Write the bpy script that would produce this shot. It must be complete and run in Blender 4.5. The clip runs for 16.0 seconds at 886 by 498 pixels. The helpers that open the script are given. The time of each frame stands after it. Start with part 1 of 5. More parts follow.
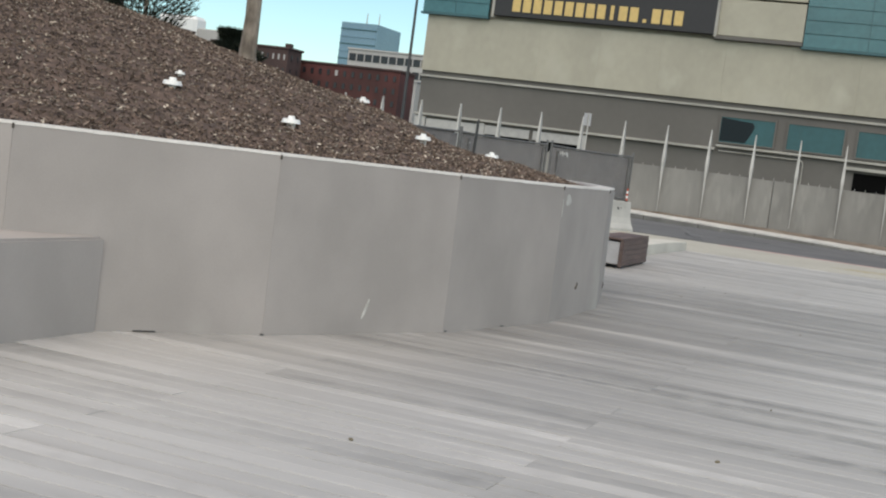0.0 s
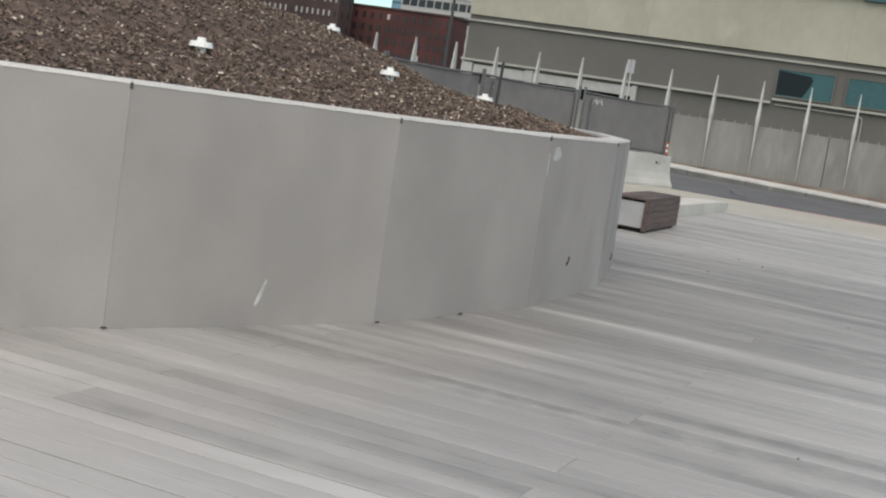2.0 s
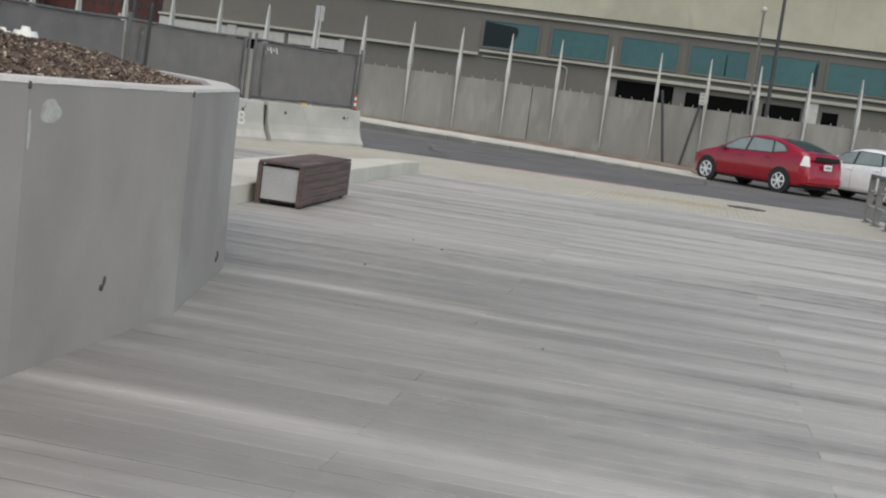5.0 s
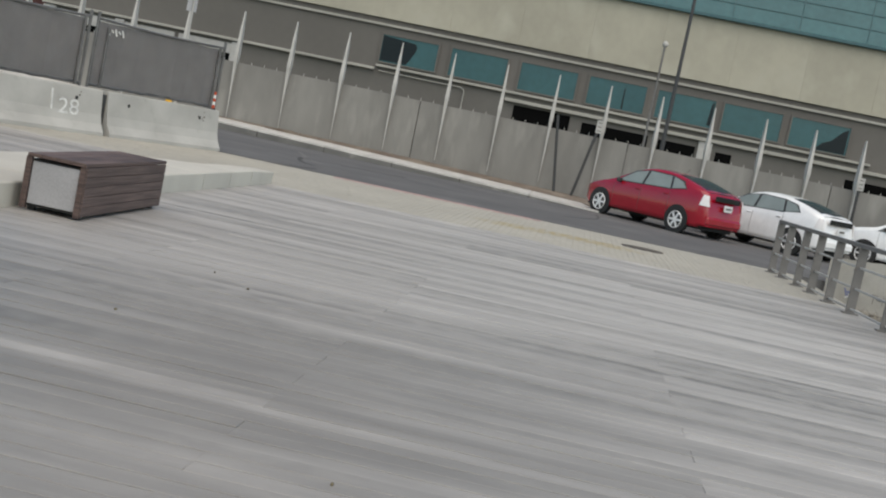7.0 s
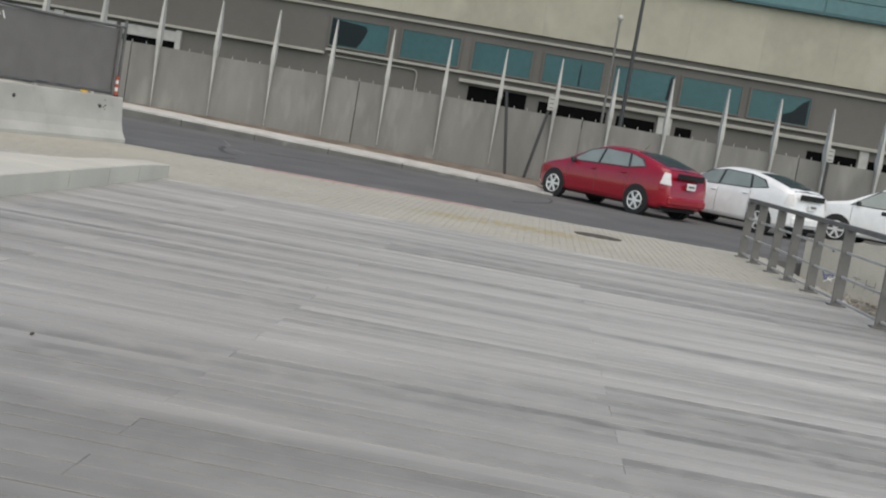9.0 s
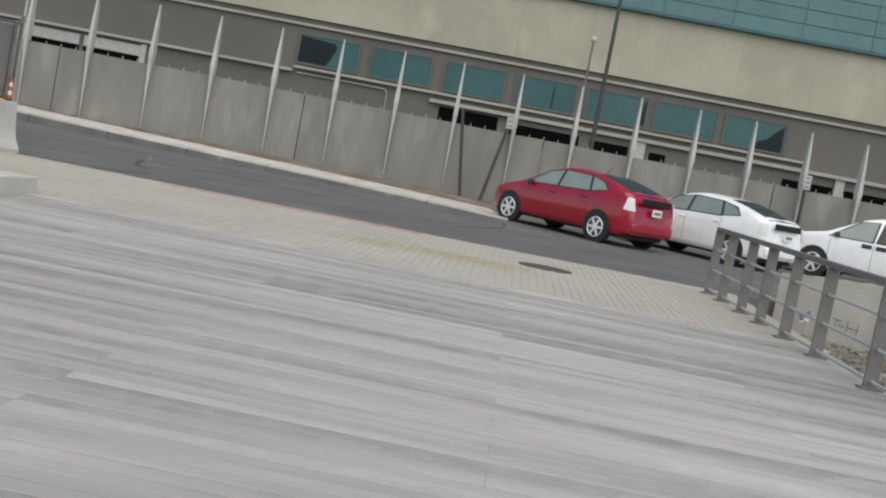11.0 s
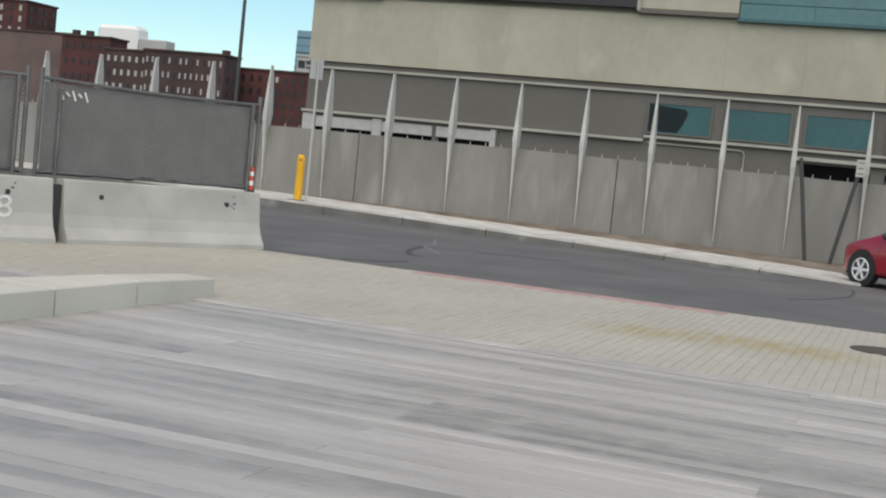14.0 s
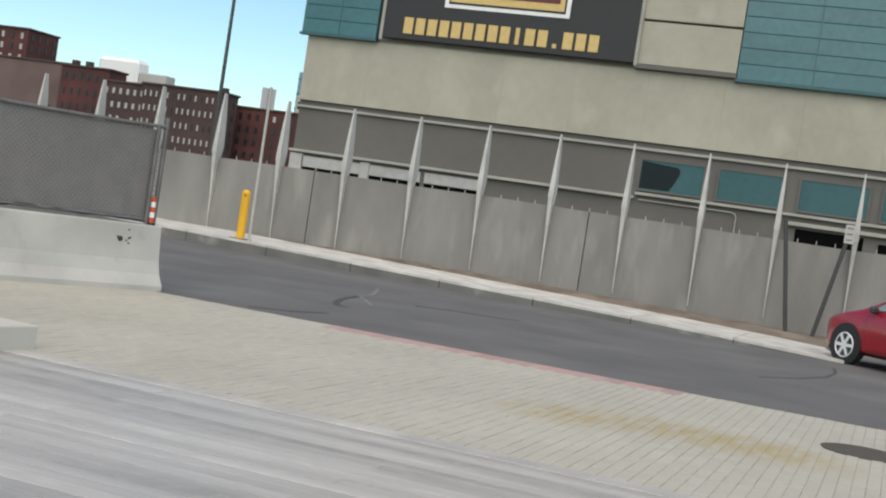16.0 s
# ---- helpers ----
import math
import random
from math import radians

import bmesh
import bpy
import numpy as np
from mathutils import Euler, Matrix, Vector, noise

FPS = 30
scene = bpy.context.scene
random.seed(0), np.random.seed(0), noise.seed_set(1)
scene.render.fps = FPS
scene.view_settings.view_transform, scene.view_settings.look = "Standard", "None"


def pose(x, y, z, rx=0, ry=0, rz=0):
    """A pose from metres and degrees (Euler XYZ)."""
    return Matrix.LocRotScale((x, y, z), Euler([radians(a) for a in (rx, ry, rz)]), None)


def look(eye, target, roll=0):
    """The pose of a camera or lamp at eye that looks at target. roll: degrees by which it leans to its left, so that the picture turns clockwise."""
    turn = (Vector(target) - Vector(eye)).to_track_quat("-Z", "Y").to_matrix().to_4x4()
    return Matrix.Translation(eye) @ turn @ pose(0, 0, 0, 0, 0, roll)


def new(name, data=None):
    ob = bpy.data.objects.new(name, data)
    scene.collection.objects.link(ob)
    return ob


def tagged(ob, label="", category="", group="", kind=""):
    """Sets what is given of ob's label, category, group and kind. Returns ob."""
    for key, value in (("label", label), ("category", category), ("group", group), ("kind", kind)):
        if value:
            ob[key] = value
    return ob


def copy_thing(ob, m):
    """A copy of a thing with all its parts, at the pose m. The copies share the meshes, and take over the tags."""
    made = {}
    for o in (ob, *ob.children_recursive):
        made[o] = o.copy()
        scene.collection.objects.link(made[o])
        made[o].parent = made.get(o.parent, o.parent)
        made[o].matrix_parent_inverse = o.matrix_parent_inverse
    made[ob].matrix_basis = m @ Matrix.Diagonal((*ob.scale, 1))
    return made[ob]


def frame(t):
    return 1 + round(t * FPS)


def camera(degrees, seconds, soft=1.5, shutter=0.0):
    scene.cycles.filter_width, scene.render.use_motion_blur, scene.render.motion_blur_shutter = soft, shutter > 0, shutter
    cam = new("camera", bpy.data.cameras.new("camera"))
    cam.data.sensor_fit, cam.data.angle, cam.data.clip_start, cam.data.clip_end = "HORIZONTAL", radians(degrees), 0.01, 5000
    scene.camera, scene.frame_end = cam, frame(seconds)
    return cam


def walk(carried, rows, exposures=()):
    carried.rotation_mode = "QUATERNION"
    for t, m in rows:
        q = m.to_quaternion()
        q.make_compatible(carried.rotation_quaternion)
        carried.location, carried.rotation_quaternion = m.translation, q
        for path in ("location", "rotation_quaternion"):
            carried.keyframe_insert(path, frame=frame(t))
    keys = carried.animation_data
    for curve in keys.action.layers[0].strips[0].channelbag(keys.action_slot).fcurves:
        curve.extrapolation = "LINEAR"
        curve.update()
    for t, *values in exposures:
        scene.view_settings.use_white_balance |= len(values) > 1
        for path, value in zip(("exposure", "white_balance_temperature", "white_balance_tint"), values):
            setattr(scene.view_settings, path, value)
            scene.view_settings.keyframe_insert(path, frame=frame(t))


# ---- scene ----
cam = camera(38.5, 16.0, soft=2.1)
PATH = [
    (0, (0.322, 2.049, 1.465), (-0.385, 3.913, 1.316), 7.5),
    (0.5, (0.185, 2.65, 1.468), (-0.635, 4.467, 1.31), 6.0),
    (1, (0.057, 3.277, 1.47), (-0.934, 5.003, 1.274), 6.8),
    (1.5, (-0.018, 3.886, 1.49), (-1.019, 5.607, 1.298), 7.0),
    (2, (0.095, 4.669, 1.498), (-0.671, 6.5, 1.257), 8.9),
    (2.5, (-0.013, 5.378, 1.432), (-0.66, 7.254, 1.187), 9.4),
    (3, (-0.058, 6.01, 1.427), (-0.682, 7.897, 1.206), 7.5),
    (3.5, (-0.099, 6.669, 1.468), (-0.659, 8.572, 1.213), 8.8),
    (4, (-0.129, 7.259, 1.514), (-0.562, 9.19, 1.225), 7.6),
    (4.5, (-0.118, 7.942, 1.512), (-0.488, 9.88, 1.185), 8.1),
    (5, (-0.163, 8.624, 1.499), (-0.511, 10.579, 1.254), 7.7),
    (5.2, (-0.202, 8.96, 1.506), (-0.508, 10.921, 1.262), 7.4),
    (7.3, (-0.165, 12.141, 1.392), (-0.346, 14.124, 1.208), 11.9),
    (7.5, (-0.14, 12.373, 1.434), (-0.302, 14.357, 1.241), 10.5),
    (8, (-0.047, 13.018, 1.463), (-0.136, 15.005, 1.259), 8.8),
    (8.5, (-0.097, 13.726, 1.406), (-0.191, 15.715, 1.218), 10.4),
    (8.7, (-0.043, 13.979, 1.418), (-0.168, 15.965, 1.213), 9.9),
    (10.8, (0.545, 16.56, 1.423), (0.43, 18.551, 1.278), 9.9),
    (11, (0.582, 16.866, 1.411), (0.488, 18.857, 1.251), 10.9),
    (11.5, (0.804, 17.474, 1.424), (0.81, 19.472, 1.346), 7.9),
    (12, (0.936, 18.261, 1.418), (0.846, 20.257, 1.335), 7.3),
    (12.5, (1.01, 18.651, 1.496), (0.809, 20.638, 1.392), 7.3),
    (13, (1.104, 19.333, 1.479), (0.722, 21.291, 1.335), 4.8),
    (13.5, (1.175, 19.987, 1.484), (0.515, 21.868, 1.325), 8.0),
    (14, (1.242, 20.629, 1.447), (0.562, 22.506, 1.318), 5.9),
    (14.5, (1.27, 21.221, 1.436), (0.517, 23.068, 1.284), 8.3),
    (15, (1.301, 21.877, 1.518), (0.566, 23.733, 1.386), 5.8),
    (15.5, (1.326, 22.445, 1.512), (0.648, 24.324, 1.42), 7.5),
    (16, (1.271, 23.049, 1.476), (0.59, 24.929, 1.424), 8.7),
]
walk(cam, [(t, look(eye, target, roll)) for t, eye, target, roll in PATH],
     [(0.0, 0.30, 7560, 10), (2.5, 0.26, 7560, 10), (4.0, 0.16, 7560, 10), (5.2, 0.20, 7560, 10), (8.0, 0.12, 7560, 10), (11.0, 0.22, 7560, 10), (11.5, 0.26, 7560, 10), (12.0, 0.36, 7560, 10), (13.5, 0.24, 7560, 10), (15.0, 0.22, 7560, 10), (15.5, 0.30, 7560, 10), (16.0, 0.34, 7560, 10)])

# ---- world and light ----
SUN_EL, SUN_AZ = 55.0, 165.0
world = bpy.data.worlds.new("world")
scene.world = world
world.use_nodes = True
wn = world.node_tree.nodes
sky = wn.new("ShaderNodeTexSky")
sky.sky_type, sky.sun_disc = "NISHITA", False
sky.sun_elevation, sky.sun_rotation = radians(SUN_EL), radians(SUN_AZ)
sky.air_density, sky.dust_density, sky.ozone_density = 1.0, 0.2, 1.0
wn["Background"].inputs["Strength"].default_value = 0.118
tint = wn.new("ShaderNodeMix")
tint.data_type, tint.blend_type = "RGBA", "MULTIPLY"
tint.inputs["Factor"].default_value, tint.inputs["B"].default_value = 1.0, (0.725, 0.975, 1.085, 1)
world.node_tree.links.new(sky.outputs["Color"], tint.inputs["A"])
world.node_tree.links.new(tint.outputs["Result"], wn["Background"].inputs["Color"])
sun_data = bpy.data.lights.new("sun", "SUN")
sun_data.energy, sun_data.angle, sun_data.color = 2.7, radians(100), (1.0, 0.93, 0.84)
sun = new("sun", sun_data)
az, el = radians(SUN_AZ), radians(SUN_EL)
sun.matrix_world = look((0, 0, 60), Vector((0, 0, 60)) - Vector((math.sin(az) * math.cos(el), math.cos(az) * math.cos(el), math.sin(el))))


# ---- materials ----
def material(name, colour, rough=0.8, second=None, scale=4.0, stretch=(1, 1, 1), fine=60.0, bump=0.15, metal=0.0,
             vary=0.0, spots=None, spot_scale=1.0, spot_cut=0.6, coat=0.0, contrast=(0.35, 0.65), grain_amp=0.12,
             shift=37.0, detail=4.0, soft=0.12, round_spots=False):
    """Two-scale noise between two colours, fine grain, an optional layer of stains, and relief."""
    m = bpy.data.materials.new(name)
    m.use_nodes = True
    nt = m.node_tree
    n, link = nt.nodes, nt.links.new
    b = n["Principled BSDF"]
    b.inputs["Roughness"].default_value, b.inputs["Metallic"].default_value = rough, metal
    b.inputs["Coat Weight"].default_value = coat
    second = second or tuple(c * 0.82 for c in colour)
    geo = n.new("ShaderNodeNewGeometry")
    mp = n.new("ShaderNodeMapping")
    mp.inputs["Scale"].default_value = stretch
    link(geo.outputs["Position"], mp.inputs["Vector"])
    vec = mp.outputs["Vector"]
    info = n.new("ShaderNodeObjectInfo")
    if vary:
        add = n.new("ShaderNodeVectorMath")
        add.operation = "ADD"
        mul = n.new("ShaderNodeMath")
        mul.operation = "MULTIPLY"
        mul.inputs[1].default_value = shift
        isl = n.new("ShaderNodeMath")
        isl.operation = "ADD"
        link(info.outputs["Random"], isl.inputs[0])
        link(geo.outputs["Random Per Island"], isl.inputs[1])
        link(isl.outputs[0], mul.inputs[0])
        link(vec, add.inputs[0])
        link(mul.outputs[0], add.inputs[1])
        vec = add.outputs[0]

    def noise_at(s, detail=4.0, raw=False):
        t = n.new("ShaderNodeTexNoise")
        t.inputs["Scale"].default_value, t.inputs["Detail"].default_value = s, detail
        link(geo.outputs["Position"] if raw else vec, t.inputs["Vector"])
        return t.outputs["Fac"]

    def ramp(fac, lo, hi):
        r = n.new("ShaderNodeMapRange")
        r.inputs["From Min"].default_value, r.inputs["From Max"].default_value = lo, hi
        link(fac, r.inputs["Value"])
        return r.outputs["Result"]

    def blend(fac, a, c, kind="MIX"):
        x = n.new("ShaderNodeMix")
        x.data_type, x.blend_type = "RGBA", kind
        for sock, v in ((x.inputs["Factor"], fac), (x.inputs["A"], a), (x.inputs["B"], c)):
            if isinstance(v, tuple):
                sock.default_value = (*v, 1)
            elif isinstance(v, float):
                sock.default_value = v
            else:
                link(v, sock)
        return x.outputs["Result"]

    big = noise_at(scale, detail)
    col = blend(ramp(big, *contrast), colour, second)
    grain = noise_at(fine, 2.0)
    hsv = n.new("ShaderNodeHueSaturation")
    link(col, hsv.inputs["Color"])
    val = ramp(grain, 0.2, 0.8)
    sc = n.new("ShaderNodeMapRange")
    sc.inputs["To Min"].default_value, sc.inputs["To Max"].default_value = 1 - grain_amp, 1 + grain_amp
    link(val, sc.inputs["Value"])
    value = sc.outputs["Result"]
    if vary:
        rv = n.new("ShaderNodeMapRange")
        rv.inputs["From Min"].default_value, rv.inputs["From Max"].default_value = 0.0, 1.0
        rv.inputs["To Min"].default_value, rv.inputs["To Max"].default_value = 1 - vary, 1 + vary
        fr = n.new("ShaderNodeMath")
        fr.operation = "FRACT"
        link(isl.outputs[0], fr.inputs[0])
        link(fr.outputs[0], rv.inputs["Value"])
        vm = n.new("ShaderNodeMath")
        vm.operation = "MULTIPLY"
        link(value, vm.inputs[0])
        link(rv.outputs["Result"], vm.inputs[1])
        value = vm.outputs[0]
    link(value, hsv.inputs["Value"])
    col = hsv.outputs["Color"]
    if spots:
        s = noise_at(spot_scale, 3.0 if soft > 0.12 else 6.0, round_spots)
        col = blend(ramp(s, spot_cut, spot_cut + soft), col, spots)
    link(col, b.inputs["Base Color"])
    if bump:
        bp = n.new("ShaderNodeBump")
        bp.inputs["Strength"].default_value, bp.inputs["Distance"].default_value = bump, 0.01
        link(grain, bp.inputs["Height"])
        link(bp.outputs["Normal"], b.inputs["Normal"])
    return m


def plain(name, colour, rough=0.5, metal=0.0, coat=0.0):
    return material(name, colour, rough, tuple(c * 0.9 for c in colour), 3.0, bump=0.03, metal=metal, coat=coat)


DECK = material("weathered_deck_wood", (0.515, 0.494, 0.470), 0.48, (0.245, 0.236, 0.224), 1.0, (0.22, 2.1, 1), 30.0, 0.25, vary=0.15,
                spots=(0.405, 0.388, 0.366), spot_scale=4.5, spot_cut=0.44, grain_amp=0.06, shift=0.6, detail=4.0, soft=0.4, contrast=(0.30, 0.68), round_spots=True)
DECK_EDGE = material("paving_edge_concrete", (0.46, 0.445, 0.415), 0.85, (0.34, 0.33, 0.32), 2.0)
PAVER = material("concrete_paver", (0.42, 0.40, 0.345), 0.9, (0.38, 0.36, 0.31), 0.6, vary=0.03, bump=0.3, shift=0.3)
PAVER_JOINT = material("paver_joint_sand", (0.395, 0.375, 0.322), 1.0, scale=8.0)
RED_BRICK_EDGE = material("faded_red_edging", (0.41, 0.262, 0.245), 0.9, (0.37, 0.27, 0.25), 3.0, vary=0.1)
ASPHALT = material("asphalt", (0.122, 0.119, 0.117), 0.92, (0.100, 0.098, 0.097), 0.7, fine=90.0, bump=0.4,
                   spots=(0.15, 0.147, 0.143), spot_scale=0.5, spot_cut=0.5, soft=0.25)
EARTH = material("bare_dirt", (0.21, 0.175, 0.14), 1.0, (0.13, 0.10, 0.08), 1.5, bump=0.6)
GROUND = material("far_ground", (0.14, 0.14, 0.13), 1.0, (0.11, 0.11, 0.10), 0.05)
WIRE = plain("galvanised_wire", (0.40, 0.39, 0.385), 0.6)
GRAVEL = material("pale_gravel", (0.21, 0.20, 0.178), 1.0, (0.10, 0.094, 0.083), 5.0, fine=30.0, bump=0.8)
ABUTMENT = material("bright_stained_concrete", (0.45, 0.43, 0.385), 0.9, (0.33, 0.312, 0.275), 1.3, spots=(0.25, 0.232, 0.20), spot_scale=1.6, spot_cut=0.6, soft=0.2)
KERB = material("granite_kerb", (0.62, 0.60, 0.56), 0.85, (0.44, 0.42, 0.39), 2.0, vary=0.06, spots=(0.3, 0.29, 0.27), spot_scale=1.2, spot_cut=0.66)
KERBFACE = material("dark_kerb_face", (0.17, 0.165, 0.155), 0.9, (0.12, 0.118, 0.112), 1.2, spots=(0.24, 0.235, 0.22), spot_scale=1.5, spot_cut=0.6)
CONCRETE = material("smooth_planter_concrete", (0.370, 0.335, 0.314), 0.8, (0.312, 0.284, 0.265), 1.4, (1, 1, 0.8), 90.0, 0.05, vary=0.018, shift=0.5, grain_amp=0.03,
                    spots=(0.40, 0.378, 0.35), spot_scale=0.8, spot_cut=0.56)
PATCH = material("pale_face_patch", (0.60, 0.585, 0.555), 0.85, (0.40, 0.38, 0.345), 9.0)
LIP = material("skylit_concrete_lip", (0.58, 0.56, 0.53), 0.8, (0.5, 0.48, 0.45), 1.5)
WALL = material("noise_wall_concrete", (0.240, 0.232, 0.214), 0.9, (0.172, 0.166, 0.154), 0.9, (1.6, 1.6, 0.5), 60.0, 0.1, vary=0.08, grain_amp=0.05,
                spots=(0.34, 0.33, 0.302), spot_scale=1.1, spot_cut=0.56, contrast=(0.3, 0.7), soft=0.35)
BARRIER = material("jersey_barrier_concrete", (0.47, 0.46, 0.43), 0.88, (0.38, 0.37, 0.345), 1.2, bump=0.12, grain_amp=0.05, spots=(0.32, 0.31, 0.285),
                   spot_scale=2.6, spot_cut=0.6, soft=0.2)
STEEL = material("pale_galvanised_steel", (0.47, 0.46, 0.435), 0.6, (0.38, 0.372, 0.35), 2.0, metal=0.0)
RAIL = material("grey_painted_steel", (0.175, 0.167, 0.16), 0.55, (0.14, 0.134, 0.128), 3.0, metal=0.2)
PIPE = material("galvanised_pipe", (0.17, 0.166, 0.163), 0.5, (0.12, 0.118, 0.115), 4.0, metal=0.4)
MULCH = material("bark_mulch", (0.134, 0.090, 0.071), 1.0, (0.057, 0.038, 0.030), 9.0, fine=55.0, bump=1.0,
                 spots=(0.24, 0.17, 0.13), spot_scale=28.0, spot_cut=0.60)
PALECHIP = material("bleached_bark_chip", (0.47, 0.41, 0.34), 1.0, (0.33, 0.27, 0.21), 6.0, vary=0.5, bump=0.3)
CHIP = material("bark_chip", (0.190, 0.140, 0.110), 1.0, (0.105, 0.073, 0.057), 6.0, vary=0.6, bump=0.4)
WHITE = plain("white_plastic", (0.80, 0.80, 0.78), 0.45)
DARK = plain("black_rubber", (0.02, 0.02, 0.02), 0.7)
BLACKP = plain("black_plastic", (0.035, 0.035, 0.035), 0.5)
YELLOW = plain("yellow_paint", (0.80, 0.42, 0.02), 0.5)
ORANGE = plain("orange_plastic", (0.60, 0.08, 0.03), 0.5)
BARK = material("tree_bark", (0.30, 0.255, 0.21), 0.95, (0.11, 0.09, 0.072), 7.0, (1, 1, 0.45), 40.0, 0.8)
NEEDLES = material("dark_evergreen", (0.022, 0.032, 0.018), 0.9, (0.012, 0.018, 0.010), 4.0, vary=0.4)
FABRIC = material("grey_screen_fabric", (0.315, 0.297, 0.291), 0.95, (0.270, 0.255, 0.250), 2.5, fine=120.0, bump=0.2)
TEAKDARK = material("dark_striped_wood", (0.155, 0.105, 0.092), 0.6, (0.07, 0.047, 0.042), 2.5, (0.6, 0.6, 26), 60.0, 0.2, vary=0.12)
POLE = plain("dark_painted_pole", (0.045, 0.045, 0.047), 0.5)
GREYPANEL = plain("pale_grey_panel", (0.42, 0.42, 0.43), 0.55)
BEIGE = material("beige_precast_facade", (0.395, 0.371, 0.300), 0.9, (0.343, 0.322, 0.261), 0.16, (1, 1, 0.8), 1.5, 0.03, vary=0.008, grain_amp=0.05,
                 spots=(0.425, 0.405, 0.335), spot_scale=0.3, spot_cut=0.55, soft=0.2, shift=1.5)
GREYFACE = material("grey_facade", (0.136, 0.127, 0.116), 0.9, (0.120, 0.112, 0.102), 0.15, fine=1.5, bump=0.0, grain_amp=0.04)
LEDGETOP = material("pale_smooth_concrete", (0.56, 0.54, 0.48), 0.85, (0.49, 0.47, 0.42), 1.0, grain_amp=0.04)
LEDGE = material("pale_ledge", (0.36, 0.345, 0.31), 0.85, (0.30, 0.29, 0.26), 0.3, fine=8.0)
TEAL = material("teal_glass", (0.050, 0.150, 0.165), 0.25, (0.042, 0.128, 0.143), 0.2, fine=2.0, bump=0.0, vary=0.08)
WINTEAL = material("dark_teal_window", (0.022, 0.085, 0.10), 0.15, (0.018, 0.07, 0.085), 0.2, fine=2.0, bump=0.0, vary=0.1)
DARKREFLECT = plain("painted_dark_reflection", (0.008, 0.014, 0.018), 0.3)
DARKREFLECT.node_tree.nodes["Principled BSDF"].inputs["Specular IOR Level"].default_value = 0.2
TEALFRAME = plain("teal_mullion", (0.03, 0.10, 0.115), 0.5)
VOID = plain("black_opening_shade", (0.006, 0.006, 0.006), 1.0)
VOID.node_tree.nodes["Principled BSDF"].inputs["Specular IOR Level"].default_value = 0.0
SIGNBLACK = plain("black_billboard", (0.022, 0.022, 0.024), 0.6)
GOLD = plain("gold_letter_paint", (0.62, 0.44, 0.17), 0.6)
MAROON = plain("maroon_paint", (0.12, 0.025, 0.03), 0.6)
BRICKRED = material("red_brick_facade", (0.105, 0.034, 0.031), 0.9, (0.06, 0.024, 0.022), 0.12, fine=3.0, bump=0.1)
BRICKBROWN = material("brown_brick_facade", (0.074, 0.044, 0.040), 0.9, (0.048, 0.030, 0.028), 0.12, fine=3.0, bump=0.1)
BRICKPALE = material("greyish_brown_brick", (0.155, 0.105, 0.098), 0.9, (0.12, 0.082, 0.077), 0.12, fine=3.0, bump=0.1)
PALEBLD = material("pale_office_concrete", (0.42, 0.41, 0.39), 0.85, (0.37, 0.36, 0.345), 0.1, fine=2.0)
FARWIN = plain("dark_far_window", (0.022, 0.024, 0.028), 0.3)
BLINDWIN = plain("pale_blind_window", (0.40, 0.39, 0.38), 0.5)
TOWERGLASS = material("blue_tower_glass", (0.16, 0.27, 0.34), 0.25, (0.14, 0.24, 0.31), 0.05, fine=1.0, bump=0.0)
ROCK = material("rubble_stone", (0.29, 0.275, 0.245), 0.95, (0.11, 0.103, 0.092), 3.0, vary=0.35, bump=0.5)
PLANKWOOD = material("raw_timber", (0.22, 0.185, 0.145), 0.9, (0.15, 0.122, 0.095), 3.0, (1, 6, 6))
CARRED = plain("red_car_paint", (0.33, 0.005, 0.018), 0.25, coat=0.8)
CARWHITE = plain("white_car_paint", (0.90, 0.90, 0.895), 0.3, coat=0.7)
CARGLASS = plain("tinted_car_glass", (0.24, 0.28, 0.27), 0.08)
VANGLASS = plain("smoked_van_glass", (0.03, 0.03, 0.033), 0.12)
DARKGLASS = plain("dark_car_glass", (0.012, 0.013, 0.014), 0.2)
DARKGLASS.node_tree.nodes["Principled BSDF"].inputs["Specular IOR Level"].default_value = 0.25
COLUMN = plain("blue_grey_column_paint", (0.06, 0.085, 0.10), 0.5)
RIM = plain("silver_alloy", (0.78, 0.78, 0.78), 0.35, metal=0.2)
LAMPCLEAR = plain("clear_tail_lamp", (0.80, 0.77, 0.76), 0.12)
LAMPRED = plain("red_tail_lamp", (0.45, 0.02, 0.02), 0.2)
PLATE = plain("white_plate", (0.75, 0.75, 0.75), 0.5)
TEALPAINT = plain("teal_painted_board", (0.10, 0.30, 0.25), 0.6)
PAINTW = material("white_spray_paint", (0.72, 0.72, 0.70), 0.8, (0.55, 0.55, 0.53), 8.0)
STRAW = material("dry_grey_stems", (0.36, 0.33, 0.27), 0.9, (0.16, 0.145, 0.115), 6.0)
PAINTB = plain("blue_spray_paint", (0.10, 0.13, 0.32), 0.8)
LEAFLITTER = material("dry_litter", (0.14, 0.12, 0.08), 1.0, vary=0.4)
WORN = material("worn_pale_asphalt", (0.20, 0.196, 0.19), 0.95, (0.15, 0.147, 0.143), 4.0)
CRACK = plain("crack_sealant", (0.062, 0.060, 0.059), 0.9)
RUSTED = plain("rusty_iron", (0.10, 0.085, 0.07), 0.8, metal=0.3)


